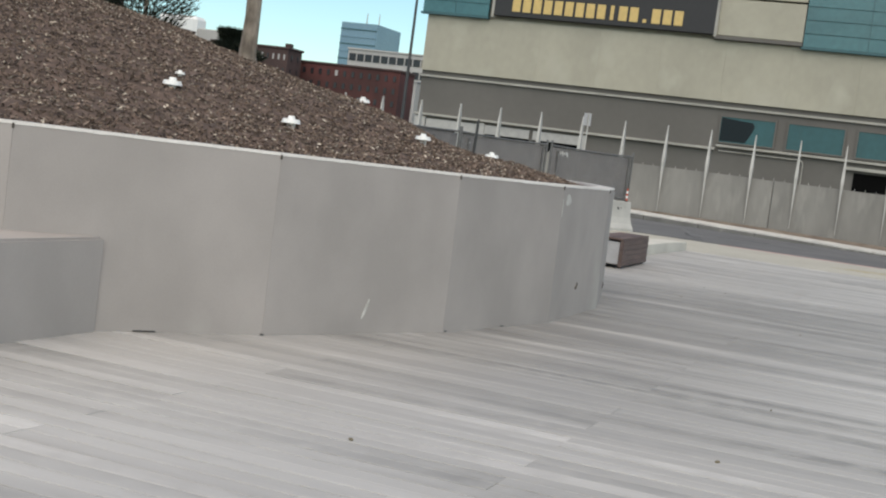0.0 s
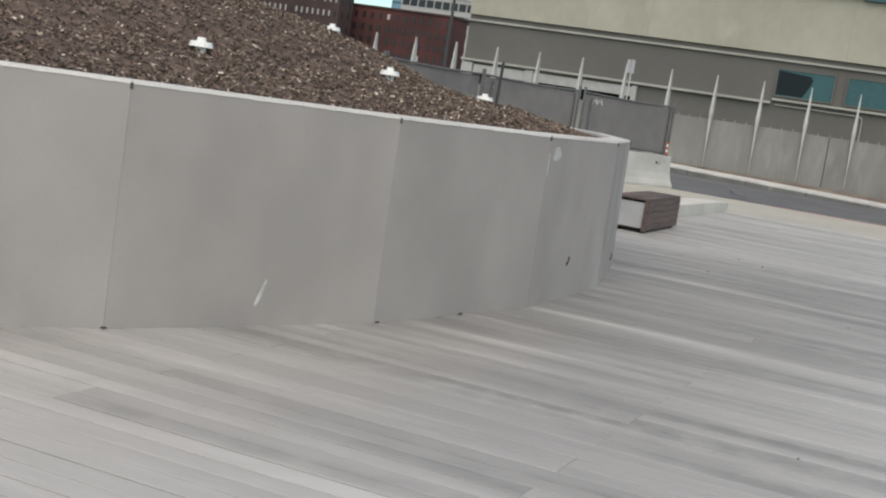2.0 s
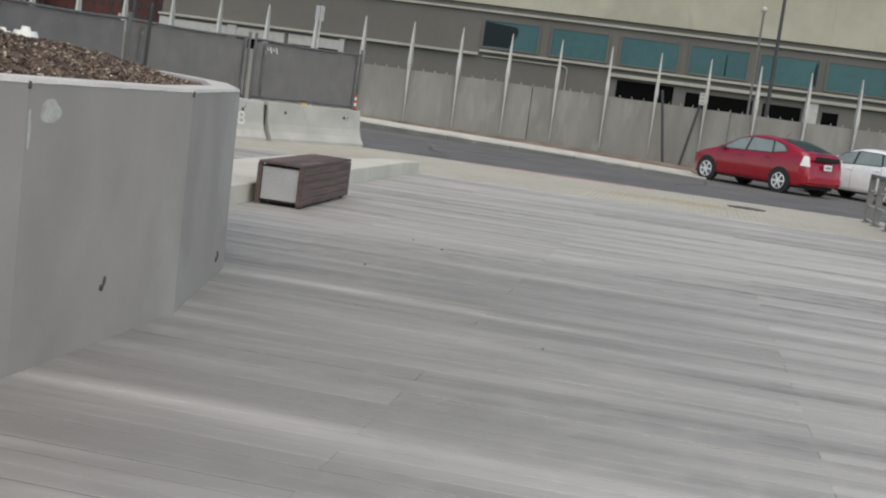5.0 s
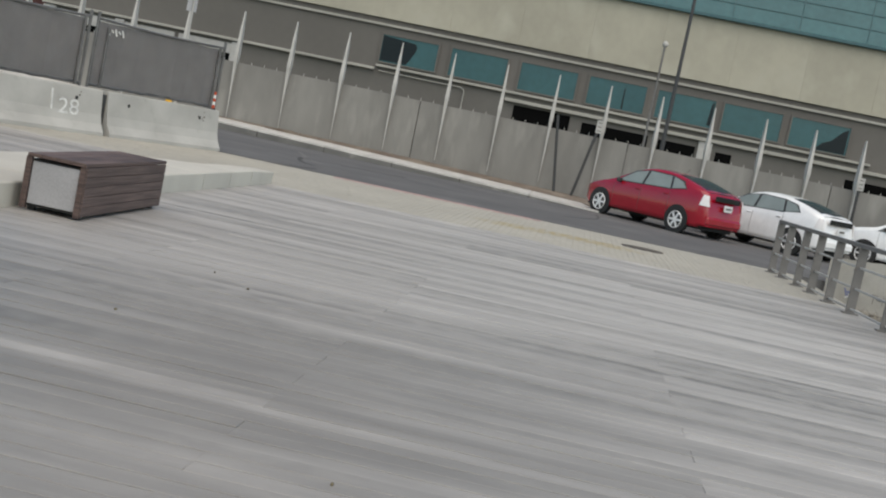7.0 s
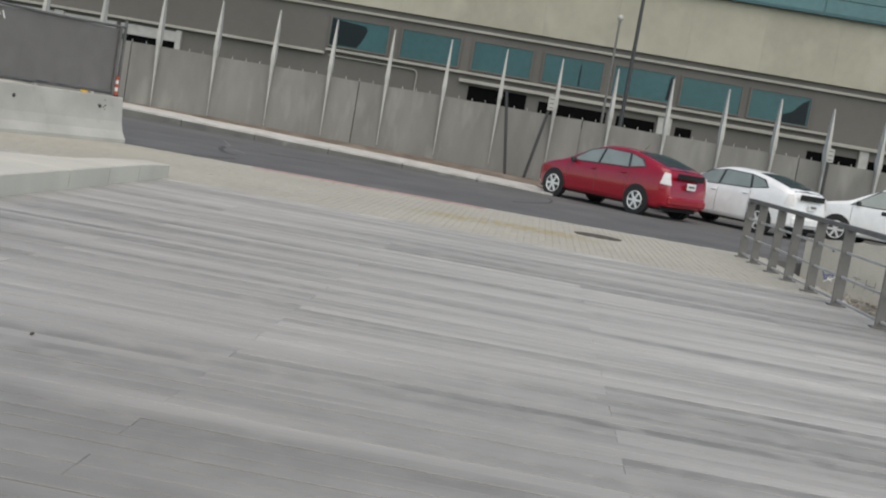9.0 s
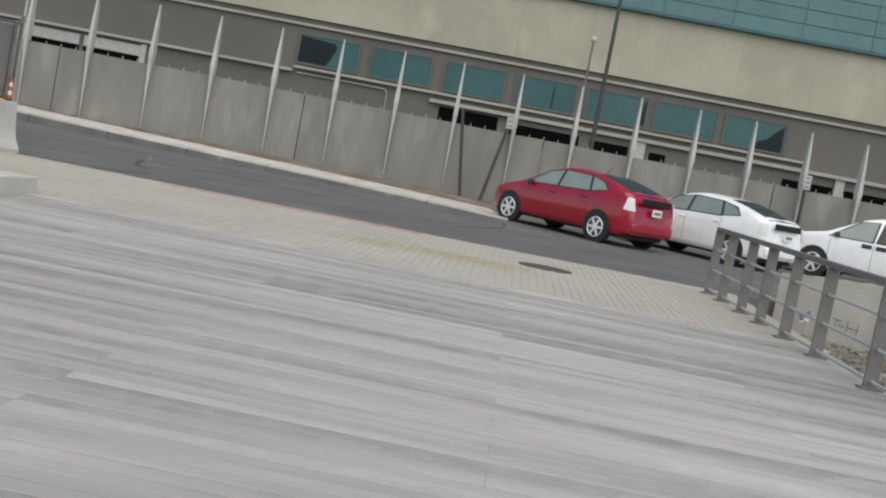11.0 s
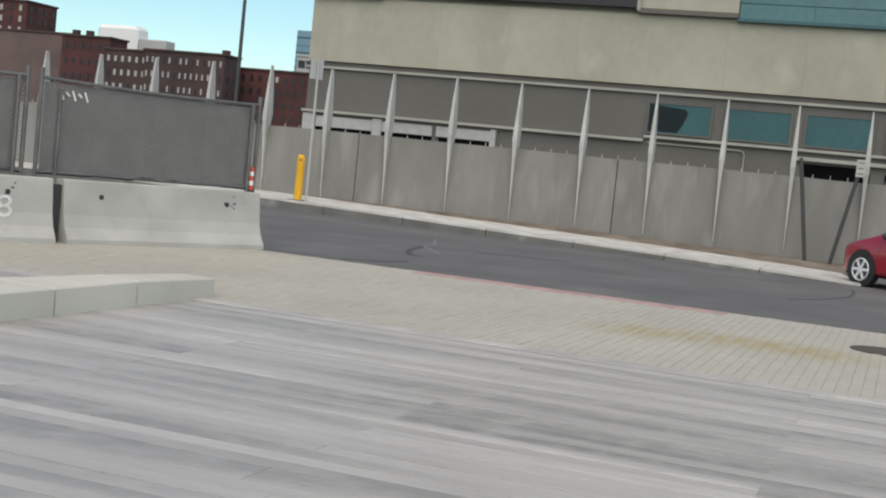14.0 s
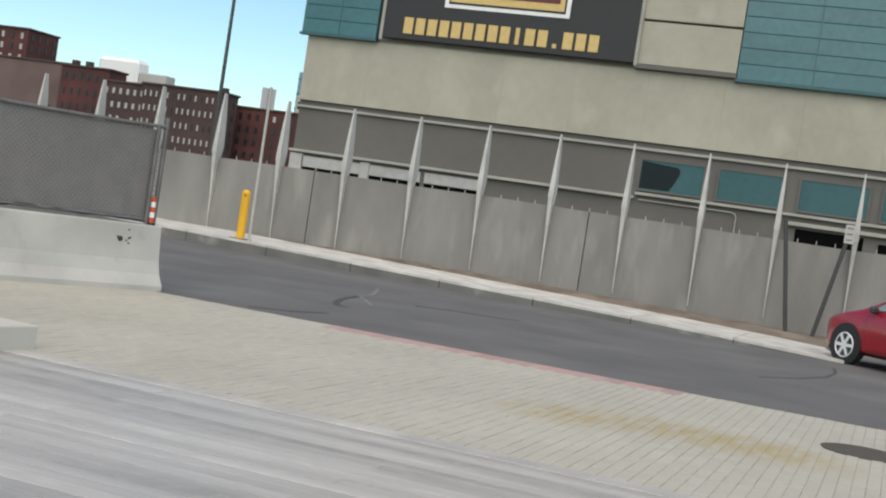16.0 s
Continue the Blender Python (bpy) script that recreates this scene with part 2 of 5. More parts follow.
def add_stain_or_sheen(mat, spots, colour, grainy=(9, 2.0, 1), strength=1.0):
    """Stains, darker zones or painted sheen on a material: soft streaky ellipses at places of the plan."""
    nt = mat.node_tree
    n, link = nt.nodes, nt.links.new
    b = n["Principled BSDF"]
    old = b.inputs["Base Color"].links[0].from_socket
    geo = n.new("ShaderNodeNewGeometry")
    streak = n.new("ShaderNodeTexNoise")
    mp = n.new("ShaderNodeMapping")
    mp.inputs["Scale"].default_value = grainy
    link(geo.outputs["Position"], mp.inputs["Vector"])
    link(mp.outputs["Vector"], streak.inputs["Vector"])
    streak.inputs["Scale"].default_value, streak.inputs["Detail"].default_value = 1.0, 4.0
    for cx, cy, rx, ry, turn in spots:
        m = n.new("ShaderNodeMapping")
        m.vector_type = "TEXTURE"
        m.inputs["Location"].default_value = (cx, cy, 0)
        m.inputs["Rotation"].default_value = (0, 0, radians(turn))
        m.inputs["Scale"].default_value = (rx, ry, 1)
        link(geo.outputs["Position"], m.inputs["Vector"])
        ln = n.new("ShaderNodeVectorMath")
        ln.operation = "LENGTH"
        link(m.outputs["Vector"], ln.inputs[0])
        r = n.new("ShaderNodeMapRange")
        r.inputs["From Min"].default_value, r.inputs["From Max"].default_value = 1.0, 0.1
        r.inputs["To Max"].default_value = strength
        link(ln.outputs["Value"], r.inputs["Value"])
        mu = n.new("ShaderNodeMath")
        mu.operation = "MULTIPLY"
        link(r.outputs["Result"], mu.inputs[0])
        r2 = n.new("ShaderNodeMapRange")
        r2.inputs["From Min"].default_value, r2.inputs["From Max"].default_value = 0.3, 0.6
        link(streak.outputs["Fac"], r2.inputs["Value"])
        link(r2.outputs["Result"], mu.inputs[1])
        x = n.new("ShaderNodeMix")
        x.data_type = "RGBA"
        link(mu.outputs[0], x.inputs["Factor"])
        link(old, x.inputs["A"])
        x.inputs["B"].default_value = (*colour, 1)
        old = x.outputs["Result"]
    link(old, b.inputs["Base Color"])


add_stain_or_sheen(PAVER, [(-1.15, 33.3, 0.7, 0.75, -20), (-0.2, 33.7, 1.3, 0.8, 8), (0.5, 33.55, 0.9, 0.75, 0)], (0.355, 0.295, 0.165))
# Darker streaky zones in the deck's colour, beside and past the planter.
add_stain_or_sheen(DECK, [(-2.6, 12.8, 2.9, 5.6, 0), (-1.4, 17.4, 3.6, 4.2, 0)], (0.215, 0.206, 0.196), (0.35, 2.2, 1), 0.95)
# Pale streaks put into the colour for the boards' sheen at grazing view.
add_stain_or_sheen(DECK, [(-3.3, 7.0, 2.4, 2.4, 0), (0.9, 12.0, 2.4, 2.6, 0), (1.6, 24.6, 3.4, 2.8, 0)], (0.64, 0.62, 0.59), (0.3, 3.0, 1), 0.5)


# ---- mesh helpers ----
def box(bm, c, s, m=None, bevel=0.0):
    """A box of size s at c, by m if given; bevelled edges where bevel > 0."""
    r = bmesh.ops.create_cube(bm, size=1.0)
    vs = r["verts"]
    for v in vs:
        v.co = Vector((v.co.x * s[0] + c[0], v.co.y * s[1] + c[1], v.co.z * s[2] + c[2]))
    if bevel:
        es = {e for v in vs for e in v.link_edges}
        got = bmesh.ops.bevel(bm, geom=list(es), offset=bevel, segments=1, affect="EDGES")
        vs = list({v for f in got["faces"] for v in f.verts} | {v for v in vs if v.is_valid})
    if m:
        bmesh.ops.transform(bm, matrix=m, verts=vs)
    return vs


def tube(bm, a, b, r, r2=None, n=10):
    a, b = Vector(a), Vector(b)
    q = (b - a).to_track_quat("Z", "Y").to_matrix().to_4x4()
    got = bmesh.ops.create_cone(bm, cap_ends=True, segments=n, radius1=r, radius2=r if r2 is None else r2, depth=(b - a).length)
    bmesh.ops.transform(bm, matrix=Matrix.Translation((a + b) / 2) @ q, verts=got["verts"])
    return got["verts"]


def prism(bm, poly, z0, z1):
    """An upright prism over a plan polygon; z0, z1 numbers or functions of (x, y)."""
    f0 = z0 if callable(z0) else (lambda x, y: z0)
    f1 = z1 if callable(z1) else (lambda x, y: z1)
    lo = [bm.verts.new((x, y, f0(x, y))) for x, y in poly]
    hi = [bm.verts.new((x, y, f1(x, y))) for x, y in poly]
    k = len(poly)
    bm.faces.new(hi)
    bm.faces.new(lo[::-1])
    for i in range(k):
        bm.faces.new((lo[i], lo[(i + 1) % k], hi[(i + 1) % k], hi[i]))


def extrude_y(bm, poly, y0, y1):
    """A prism over a polygon in x, z from y0 to y1."""
    lo = [bm.verts.new((x, y0, z)) for x, z in poly]
    hi = [bm.verts.new((x, y1, z)) for x, z in poly]
    k = len(poly)
    bm.faces.new(lo)
    bm.faces.new(hi[::-1])
    for i in range(k):
        bm.faces.new((lo[(i + 1) % k], lo[i], hi[i], hi[(i + 1) % k]))


def sweep(bm, pts, r, n=8):
    """One bent round bar through the points."""
    pts = [Vector(p) for p in pts]
    rings = []
    for i, p in enumerate(pts):
        d = (pts[min(i + 1, len(pts) - 1)] - pts[max(i - 1, 0)]).normalized()
        side = d.cross(Vector((0, 0, 1)) if abs(d.z) < 0.9 else Vector((1, 0, 0))).normalized()
        up = side.cross(d)
        rings.append([bm.verts.new(p + (side * math.cos(2 * math.pi * k / n) + up * math.sin(2 * math.pi * k / n)) * r) for k in range(n)])
    for p, q in zip(rings, rings[1:]):
        for k in range(n):
            bm.faces.new((p[k], p[(k + 1) % n], q[(k + 1) % n], q[k]))
    bm.faces.new(rings[0][::-1])
    bm.faces.new(rings[-1])


def finish(name, bm, mat, smooth=False):
    bmesh.ops.recalc_face_normals(bm, faces=bm.faces)
    me = bpy.data.meshes.new(name)
    bm.to_mesh(me)
    bm.free()
    me.materials.append(mat)
    if smooth:
        for p in me.polygons:
            p.use_smooth = True
    return me


def part(name, bm, mat, parent, label="", smooth=False):
    ob = new(name, finish(name, bm, mat, smooth))
    ob.parent = parent
    return tagged(ob, label) if label else ob


def thing(name, label, category, group="", at=None):
    e = new(name)
    e.empty_display_size = 0.2
    if at is not None:
        e.matrix_world = at
    return tagged(e, label, category, group)


def solid(name, bm, mat, label, category="", group="", kind="", smooth=False):
    return tagged(new(name, finish(name, bm, mat, smooth)), label, category, group, kind)


def shared(name, mesh, parent, m):
    ob = new(name, mesh)
    ob.parent = parent
    ob.matrix_local = m
    return ob


def B():
    return bmesh.new()


# ---- plan ----
DECK_Y0, DECK_Y1, DECK_X0, DECK_X1 = -9.0, 30.80, -16.0, 4.25
ROAD_Y = 36.75
CX, CY, CR = -12.37, 14.55, 9.40
PLANTER_TOP = 1.315


def wall_y(x):
    return 50.2 + 0.0636 * (x + 5.2)


def kerb_y(x):
    t = min(1.0, max(0.0, (x + 5.0) / 5.55))
    return 46.65 - 0.8 * t * t


def kerb_z(x):
    return min(0.36, max(0.02, 0.02 + 0.022 * (0.55 - x)))


def verge_z(x, y):
    k = min(1.0, max(0.0, (y - kerb_y(x) - 3.0) / 0.5))
    return kerb_z(x) + 0.03 + 0.11 * k


def road_z(x, y):
    k = min(1.0, max(0.0, (y - 38.5) / 6.0))
    return 0.012 * max(0.0, -x - 4.0) * k * k * (3 - 2 * k) if x > -14 else 0.12 * k * k * (3 - 2 * k)


# ---- ground ----
bm = B()
box(bm, (0, 600, -0.80), (3600, 3600, 0.4))
solid("ground", bm, GROUND, "flat grey ground reaching to the horizon", kind="structure")

bm = B()
xs = [-60, -40, -25, -14] + [-13 + i for i in range(0, 18)] + [8, 12, 20, 40]
ys = [ROAD_Y, 38.5, 40, 41.5, 43, 44.5, 46, 48, 52]
grid = [[bm.verts.new((x, y, road_z(x, y))) for y in ys] for x in xs]
for i in range(len(xs) - 1):
    for j in range(len(ys) - 1):
        bm.faces.new((grid[i][j], grid[i + 1][j], grid[i + 1][j + 1], grid[i][j + 1]))
ext = bmesh.ops.extrude_face_region(bm, geom=bm.faces[:])
for v in ext["geom"]:
    if isinstance(v, bmesh.types.BMVert):
        v.co.z = -0.62
road = solid("road", bm, ASPHALT, "worn dark grey asphalt road", kind="structure")

bm = B()
box(bm, ((DECK_X0 + DECK_X1) / 2, (DECK_Y0 + DECK_Y1) / 2, -0.335), (DECK_X1 - DECK_X0, DECK_Y1 - DECK_Y0, 0.53))
deck_base = solid("floor_deck", bm, BLACKP, "dark void under the weathered deck boards", kind="structure")
bm = B()
box(bm, (-5.9, (DECK_Y1 + ROAD_Y) / 2 + 0.0, -0.3005), (20.3, ROAD_Y - DECK_Y1, 0.59))
pavement = solid("pavement", bm, PAVER_JOINT, "beige concrete paver strip between deck and road", kind="structure")

# ---- kerb, pavement strip and dirt by the noise wall ----
bm = B()
strip = [-60 + 2.0 * i for i in range(31)] + [0.55]
back = [(x, wall_y(x) + 0.1) for x in strip[::-1]]
back[0] = (-0.2, wall_y(0) + 0.1)
lo, hi = [], []
for k in range(5):
    for store, zf in ((hi, verge_z), (lo, lambda x, y: -0.6)):
        store.append([])
        for (x0, y0), (x1, y1) in zip([(x, kerb_y(x) + 3.01) for x in strip], back[::-1]):
            x, y = x0 + (x1 - x0) * k / 4, y0 + (y1 - y0) * k / 4
            store[-1].append(bm.verts.new((x, y, zf(x, y))))
for k in range(4):
    for i in range(len(strip) - 1):
        bm.faces.new((hi[k][i], hi[k][i + 1], hi[k + 1][i + 1], hi[k + 1][i]))
    bm.faces.new((hi[k][-1], hi[k + 1][-1], lo[k + 1][-1], lo[k][-1]))
for i in range(len(strip) - 1):
    bm.faces.new((lo[0][i], lo[0][i + 1], hi[0][i + 1], hi[0][i]))
solid("verge_dirt", bm, EARTH, "bare brown dirt strip at the foot of the wall", "dirt strip", kind="structure")
kerb_set = tagged(new("kerb"), "pale granite kerb sloping down to the road", kind="structure")
x = 0.55
while x > -40:
    L = 1.95 if x > -12 else 3.9
    bm = B()
    # Two tones: dark stone face below, pale slab on top.
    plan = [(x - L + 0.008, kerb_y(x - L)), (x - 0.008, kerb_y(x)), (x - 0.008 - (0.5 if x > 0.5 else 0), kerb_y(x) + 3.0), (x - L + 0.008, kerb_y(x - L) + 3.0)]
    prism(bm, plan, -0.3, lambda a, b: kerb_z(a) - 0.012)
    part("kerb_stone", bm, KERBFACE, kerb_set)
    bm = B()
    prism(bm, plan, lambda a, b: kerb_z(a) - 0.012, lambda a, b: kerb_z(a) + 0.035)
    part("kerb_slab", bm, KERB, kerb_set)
    x -= L
bm = B()
for i in range(26):
    a = -9.7 + i * 0.05
    r = 0.10 + 0.16 * abs(math.sin(i * 1.9)) * math.sin(math.pi * i / 25)
    box(bm, (a, wall_y(a) - 0.28 - 0.1 * random.random(), verge_z(a, wall_y(a) - 0.3)), (r, r * 0.8, r * 0.7), pose(0, 0, 0))
solid("dirt_heap", bm, EARTH, "small heap of brown soil at the wall's foot", "soil heap")

# ---- concrete noise wall with steel posts ----
def post_x(k):
    """Post k along the wall: the bays grow a little shorter towards the cars."""
    if k < 0:
        return -11.07 + 1.650 * k
    if k <= 5:
        return -11.07 + 1.627 * k
    return -2.935 + 1.583 * (k - 5) if k <= 10 else 4.98 + 1.505 * (k - 10)


wall_north = tagged(new("wall_north"), "grey precast concrete noise wall in panels", kind="structure")
joints = [post_x(4 * k - 0.47) for k in range(-7, 8)]
for a, b in zip(joints, joints[1:]):
    pts = [a + 0.012, b - 0.012]
    bm = B()
    n = 8
    top = [2.035 + 0.022 * random.random() for _ in range(n + 1)]
    front = [(pts[0] + (pts[1] - pts[0]) * i / n) for i in range(n + 1)]
    lo = [bm.verts.new((u, wall_y(u), -0.5)) for u in front]
    hi = [bm.verts.new((u, wall_y(u), h)) for u, h in zip(front, top)]
    lob = [bm.verts.new((u, wall_y(u) + 0.25, -0.5)) for u in front]
    hib = [bm.verts.new((u, wall_y(u) + 0.25, h)) for u, h in zip(front, top)]
    for i in range(n):
        bm.faces.new((lo[i], lo[i + 1], hi[i + 1], hi[i]))
        bm.faces.new((hi[i], hi[i + 1], hib[i + 1], hib[i]))
        bm.faces.new((lob[i + 1], lob[i], hib[i], hib[i + 1]))
        bm.faces.new((lo[i + 1], lo[i], lob[i], lob[i + 1]))
    for i in (0, n):
        bm.faces.new((lo[i], hi[i], hib[i], lob[i]))
    part("panel", bm, WALL, wall_north)


def steel_post():
    """A spear-shaped tapering steel fin: widest at the wall's top, thin at both ends."""
    e = thing("wall_post", "pale galvanised steel post, tapering, standing against the concrete wall", "post", "posts along the noise wall")
    bm = B()
    rows = [(0.12, 0.008, -0.02, 0.0), (0.9, 0.018, -0.08, 0.0), (1.60, 0.036, -0.15, 0.02), (1.95, 0.050, -0.19, 0.12), (2.15, 0.054, -0.20, 0.17),
            (2.8, 0.034, -0.14, 0.14), (3.38, 0.013, -0.06, 0.07), (3.40, 0.010, -0.05, 0.06)]
    rings = []
    for z, w, y0, y1 in rows:
        rings.append([bm.verts.new(p) for p in ((-w, y0, z), (w, y0, z), (w, y1, z), (-w, y1, z))])
    for p, q in zip(rings, rings[1:]):
        for i in range(4):
            bm.faces.new((p[i], p[(i + 1) % 4], q[(i + 1) % 4], q[i]))
    bm.faces.new(rings[0][::-1])
    bm.faces.new(rings[-1])
    part("fin", bm, STEEL, e)
    bm = B()
    box(bm, (0, -0.199, 2.05), (0.116, 0.012, 0.14), bevel=0.004)
    part("clamp_plate", bm, STEEL, e)
    return e


first = steel_post()
for k in range(-12, 20):
    u = post_x(k)
    m = pose(u, wall_y(u) - 0.004, 0.245 - 0.0016 * (k - 5) ** 2, 0, 0, 3.6)
    if k == -12:
        first.matrix_world = m
    else:
        copy_thing(first, m)
bm = B()
tube(bm, (0, 0, -0.06), (0, 0, 0.036), 0.009, n=6)
pin_mesh = finish("lifting_pin", bm, STEEL)
pins = tagged(new("lifting_pins"), "short steel pins on top of the concrete wall", "steel pins")
for k in range(-9, 18):
    for f in (0.28, 0.52, 0.76):
        u = post_x(k + f)
        shared("pin", pin_mesh, pins, pose(u, wall_y(u) + 0.07, 2.09))

# ---- planter with mulch mound ----
planter = thing("planter", "round raised planter with smooth grey precast concrete wall", "planter")
angles = [-5.2 + 11.5 * k for k in range(-12, 19)] + [-5.2 + 11.5 * 18 + 14.6]
RV = 9.455


def wall_r(t):
    """Radius of the flat planter panels' face at the angle t in degrees."""
    for a0, a1 in zip(angles, angles[1:]):
        if a0 <= t <= a1:
            return RV * math.cos(radians((a1 - a0) / 2)) / math.cos(radians(t - (a0 + a1) / 2))
    return RV


def on_face(t, z, out=0.0):
    """A place on the planter's face, which leans in a little towards the top."""
    r = wall_r(t) + 0.02 - 0.0152 * z + out
    return Vector((CX + r * math.cos(radians(t)), CY + r * math.sin(radians(t)), z))


def ring_panel(name, a0, a1, prof, mat, label="", wave=0.0, n=1):
    """A flat panel between two angles of the planter, with the profile's (radius less RV, z)."""
    bm = B()
    p0, p1 = (Vector((math.cos(radians(t)), math.sin(radians(t)), 0)) for t in (a0 + 0.004, a1 - 0.004))
    rings = []
    for i in range(n + 1):
        f = i / n
        w = wave * noise.noise((a0 + i * 0.9, i * 0.37, 1.5))
        rings.append([bm.verts.new(Vector((CX, CY, z + (w if j == 0 else 0))) + (p0 * (1 - f) + p1 * f) * (RV + r)) for j, (r, z) in enumerate(prof)])
    k = len(prof)
    for p, q in zip(rings, rings[1:]):
        for i in range(k):
            bm.faces.new((p[i], q[i], q[(i + 1) % k], p[(i + 1) % k]))
    bm.faces.new(rings[0])
    bm.faces.new(rings[-1][::-1])
    part(name, bm, mat, planter, label)


T = PLANTER_TOP
for a0, a1 in zip(angles, angles[1:]):
    ring_panel("wall_panel", a0, a1, [(0.02, -0.03), (0.02, 0.02), (0.0, T - 0.014), (-0.012, T), (-0.21, T), (-0.23, T - 0.02), (-0.23, -0.03)], CONCRETE)
    # Paler strip on the rim: the sky light it catches is painted in.
    ring_panel("worn_edge", a0, a1, [(0.0035, T - 0.017), (-0.009, T + 0.003), (-0.20, T + 0.003), (-0.20, T - 0.006), (-0.02, T - 0.012)], LIP, "pale top edge with sky light put into its colour", 0.004, 24)
for a in angles:
    if -45 < a < 20:
        bm = B()
        c = on_face(a, T - 0.026, 0.002)
        box(bm, (0, 0, 0), (0.014, 0.014, 0.034), pose(c.x, c.y, c.z, 0, 0, a), bevel=0.003)
        part("joint_clip", bm, RUSTED, planter, "small dark joint clip")
# rusty anchors on the face: a plug with a bent tail of wire
for ang, pz, s in ((0.12, 0.285, 0.018), (15.2, 0.12, 0.018)):
    bm = B()
    tube(bm, on_face(ang, pz, -0.02), on_face(ang, pz, 0.010), s, s * 0.8, 9)
    sweep(bm, [on_face(ang + 0.02, pz, 0.008), on_face(ang + 0.12, pz + 0.03, 0.012), on_face(ang + 0.20, pz + 0.055, 0.006)], 0.006, 5)
    part("anchor_plug", bm, RUSTED, planter, "dark rusty anchor plug")


def patch(name, ang, pz, w, h, mat, lean=0.0, label=""):
    """A thin uneven pale patch lying on the planter's face."""
    bm = B()
    ring = []
    for i in range(28):
        q = 2 * math.pi * i / 28
        r = 0.88 + 0.07 * math.sin(3 * q + ang) + 0.04 * math.cos(5 * q)
        du, dz = w * r * math.cos(q) + lean * math.sin(q) * h, h * r * math.sin(q)
        ring.append(bm.verts.new(on_face(ang + math.degrees(du / CR), pz + dz, 0.0022)))
    bm.faces.new(ring)
    ext = bmesh.ops.extrude_face_region(bm, geom=bm.faces[:])
    for v in ext["geom"]:
        if isinstance(v, bmesh.types.BMVert):
            v.co -= Vector((v.co.x - CX, v.co.y - CY, 0)).normalized() * 0.02
    part(name, bm, mat, planter, label)


patch("repair_patch", -3.95, 1.175, 0.105, 0.062, PATCH, label="pale round patch")
patch("joint_mortar", -5.06, 1.10, 0.014, 0.10, PATCH, label="pale streak beside the joint")
patch("scuff_mark", -22.2, 0.19, 0.016, 0.09, PATCH, 0.35, label="pale scuff mark")
for ang, w in ((-10.7, 0.045), (-16.5, 0.03), (-28.2, 0.03), (-33.6, 0.16)):
    bm = B()
    c = on_face(ang, 0.008, 0.002)
    box(bm, (0, 0, 0), (0.02, w, 0.007), pose(c.x, c.y, c.z, 0, 0, ang), bevel=0.002)
    part("base_gap", bm, BLACKP, planter, "dark gap at the wall's foot")


def mound_z(x, y):
    s = CR - math.hypot(x - CX, y - CY)
    lump = 0.05 * noise.noise((x * 0.6, y * 0.6, 0)) + 0.036 * noise.noise((x * 2.1, y * 2.1, 3)) + 0.026 * noise.noise((x * 6.5, y * 6.5, 5))
    h = 1.125 + 0.247 * s - 0.09 * math.exp(-((s - 1.9) / 0.6) ** 2) + 0.10 * math.exp(-s / 0.4)
    top = 3.05
    if h > top - 0.4:
        e = h - (top - 0.4)
        h = top - 0.4 + 0.4 * (1 - math.exp(-e / 0.4))
    return h + lump * min(1, max(0.0, (s - 0.23) / 0.5)) + 0.02


bm = B()
rr = [0.0] + [CR - 0.22 - 9.1 * (1 - (i / 60) ** 0.8) for i in range(1, 61)]
na = 220
rows = []
for r in rr[1:]:
    rows.append([bm.verts.new((CX + r * math.cos(2 * math.pi * i / na), CY + r * math.sin(2 * math.pi * i / na),
                               mound_z(CX + r * math.cos(2 * math.pi * i / na), CY + r * math.sin(2 * math.pi * i / na)))) for i in range(na)])
for p, q in zip(rows, rows[1:]):
    for i in range(na):
        bm.faces.new((p[i], q[i], q[(i + 1) % na], p[(i + 1) % na]))
c = bm.verts.new((CX, CY, mound_z(CX, CY)))
for i in range(na):
    bm.faces.new((c, rows[0][i], rows[0][(i + 1) % na]))
last = rows[-1]
skirt = [bm.verts.new((v.co.x, v.co.y, -0.02)) for v in last]
for i in range(na):
    bm.faces.new((last[i], skirt[i], skirt[(i + 1) % na], last[(i + 1) % na]))
solid("mulch_mound", bm, MULCH, "brown bark mulch heaped in the round planter", "mulch", kind="stuff", smooth=True)

# loose bark chips over the visible slope
rng = random.Random(4)
sets = {False: ([], []), True: ([], [])}
while len(sets[False][1]) < 300000:
    verts, faces = sets[rng.random() < 0.10]
    t = radians(rng.uniform(-62, 70))
    s = 0.24 + 7.5 * rng.random() ** 1.5
    r = CR - s
    x, y = CX + r * math.cos(t), CY + r * math.sin(t)
    z = mound_z(x, y)
    L, W = rng.uniform(0.007, 0.020) + 0.02 * rng.random() ** 4, rng.uniform(0.004, 0.010)
    q = Euler((rng.uniform(-0.7, 0.7), rng.uniform(-0.7, 0.7), rng.uniform(0, 6.3))).to_matrix()
    k = len(verts)
    for u, v, w in ((-L, -W, 0), (L, -W, 0.004), (L * 0.8, W, 0.006), (-L * 0.9, W, 0)):
        p = q @ Vector((u, v, w))
        verts.append((x + p.x, y + p.y, z + 0.012 + p.z))
    p = q @ Vector((0, 0, -0.010))
    verts.append((x + p.x, y + p.y, z + 0.012 + p.z))
    faces += [(k, k + 1, k + 2, k + 3), (k, k + 4, k + 1), (k + 1, k + 4, k + 2), (k + 2, k + 4, k + 3), (k + 3, k + 4, k)]
for pale, mat, label in ((False, CHIP, "loose brown bark chips on the mound"), (True, PALECHIP, "bleached pale bark chips on the mound")):
    me = bpy.data.meshes.new("bark_chips")
    me.from_pydata(sets[pale][0], [], sets[pale][1])
    me.materials.append(mat)
    tagged(new("bark_chips", me), label, "bark chips", kind="stuff")


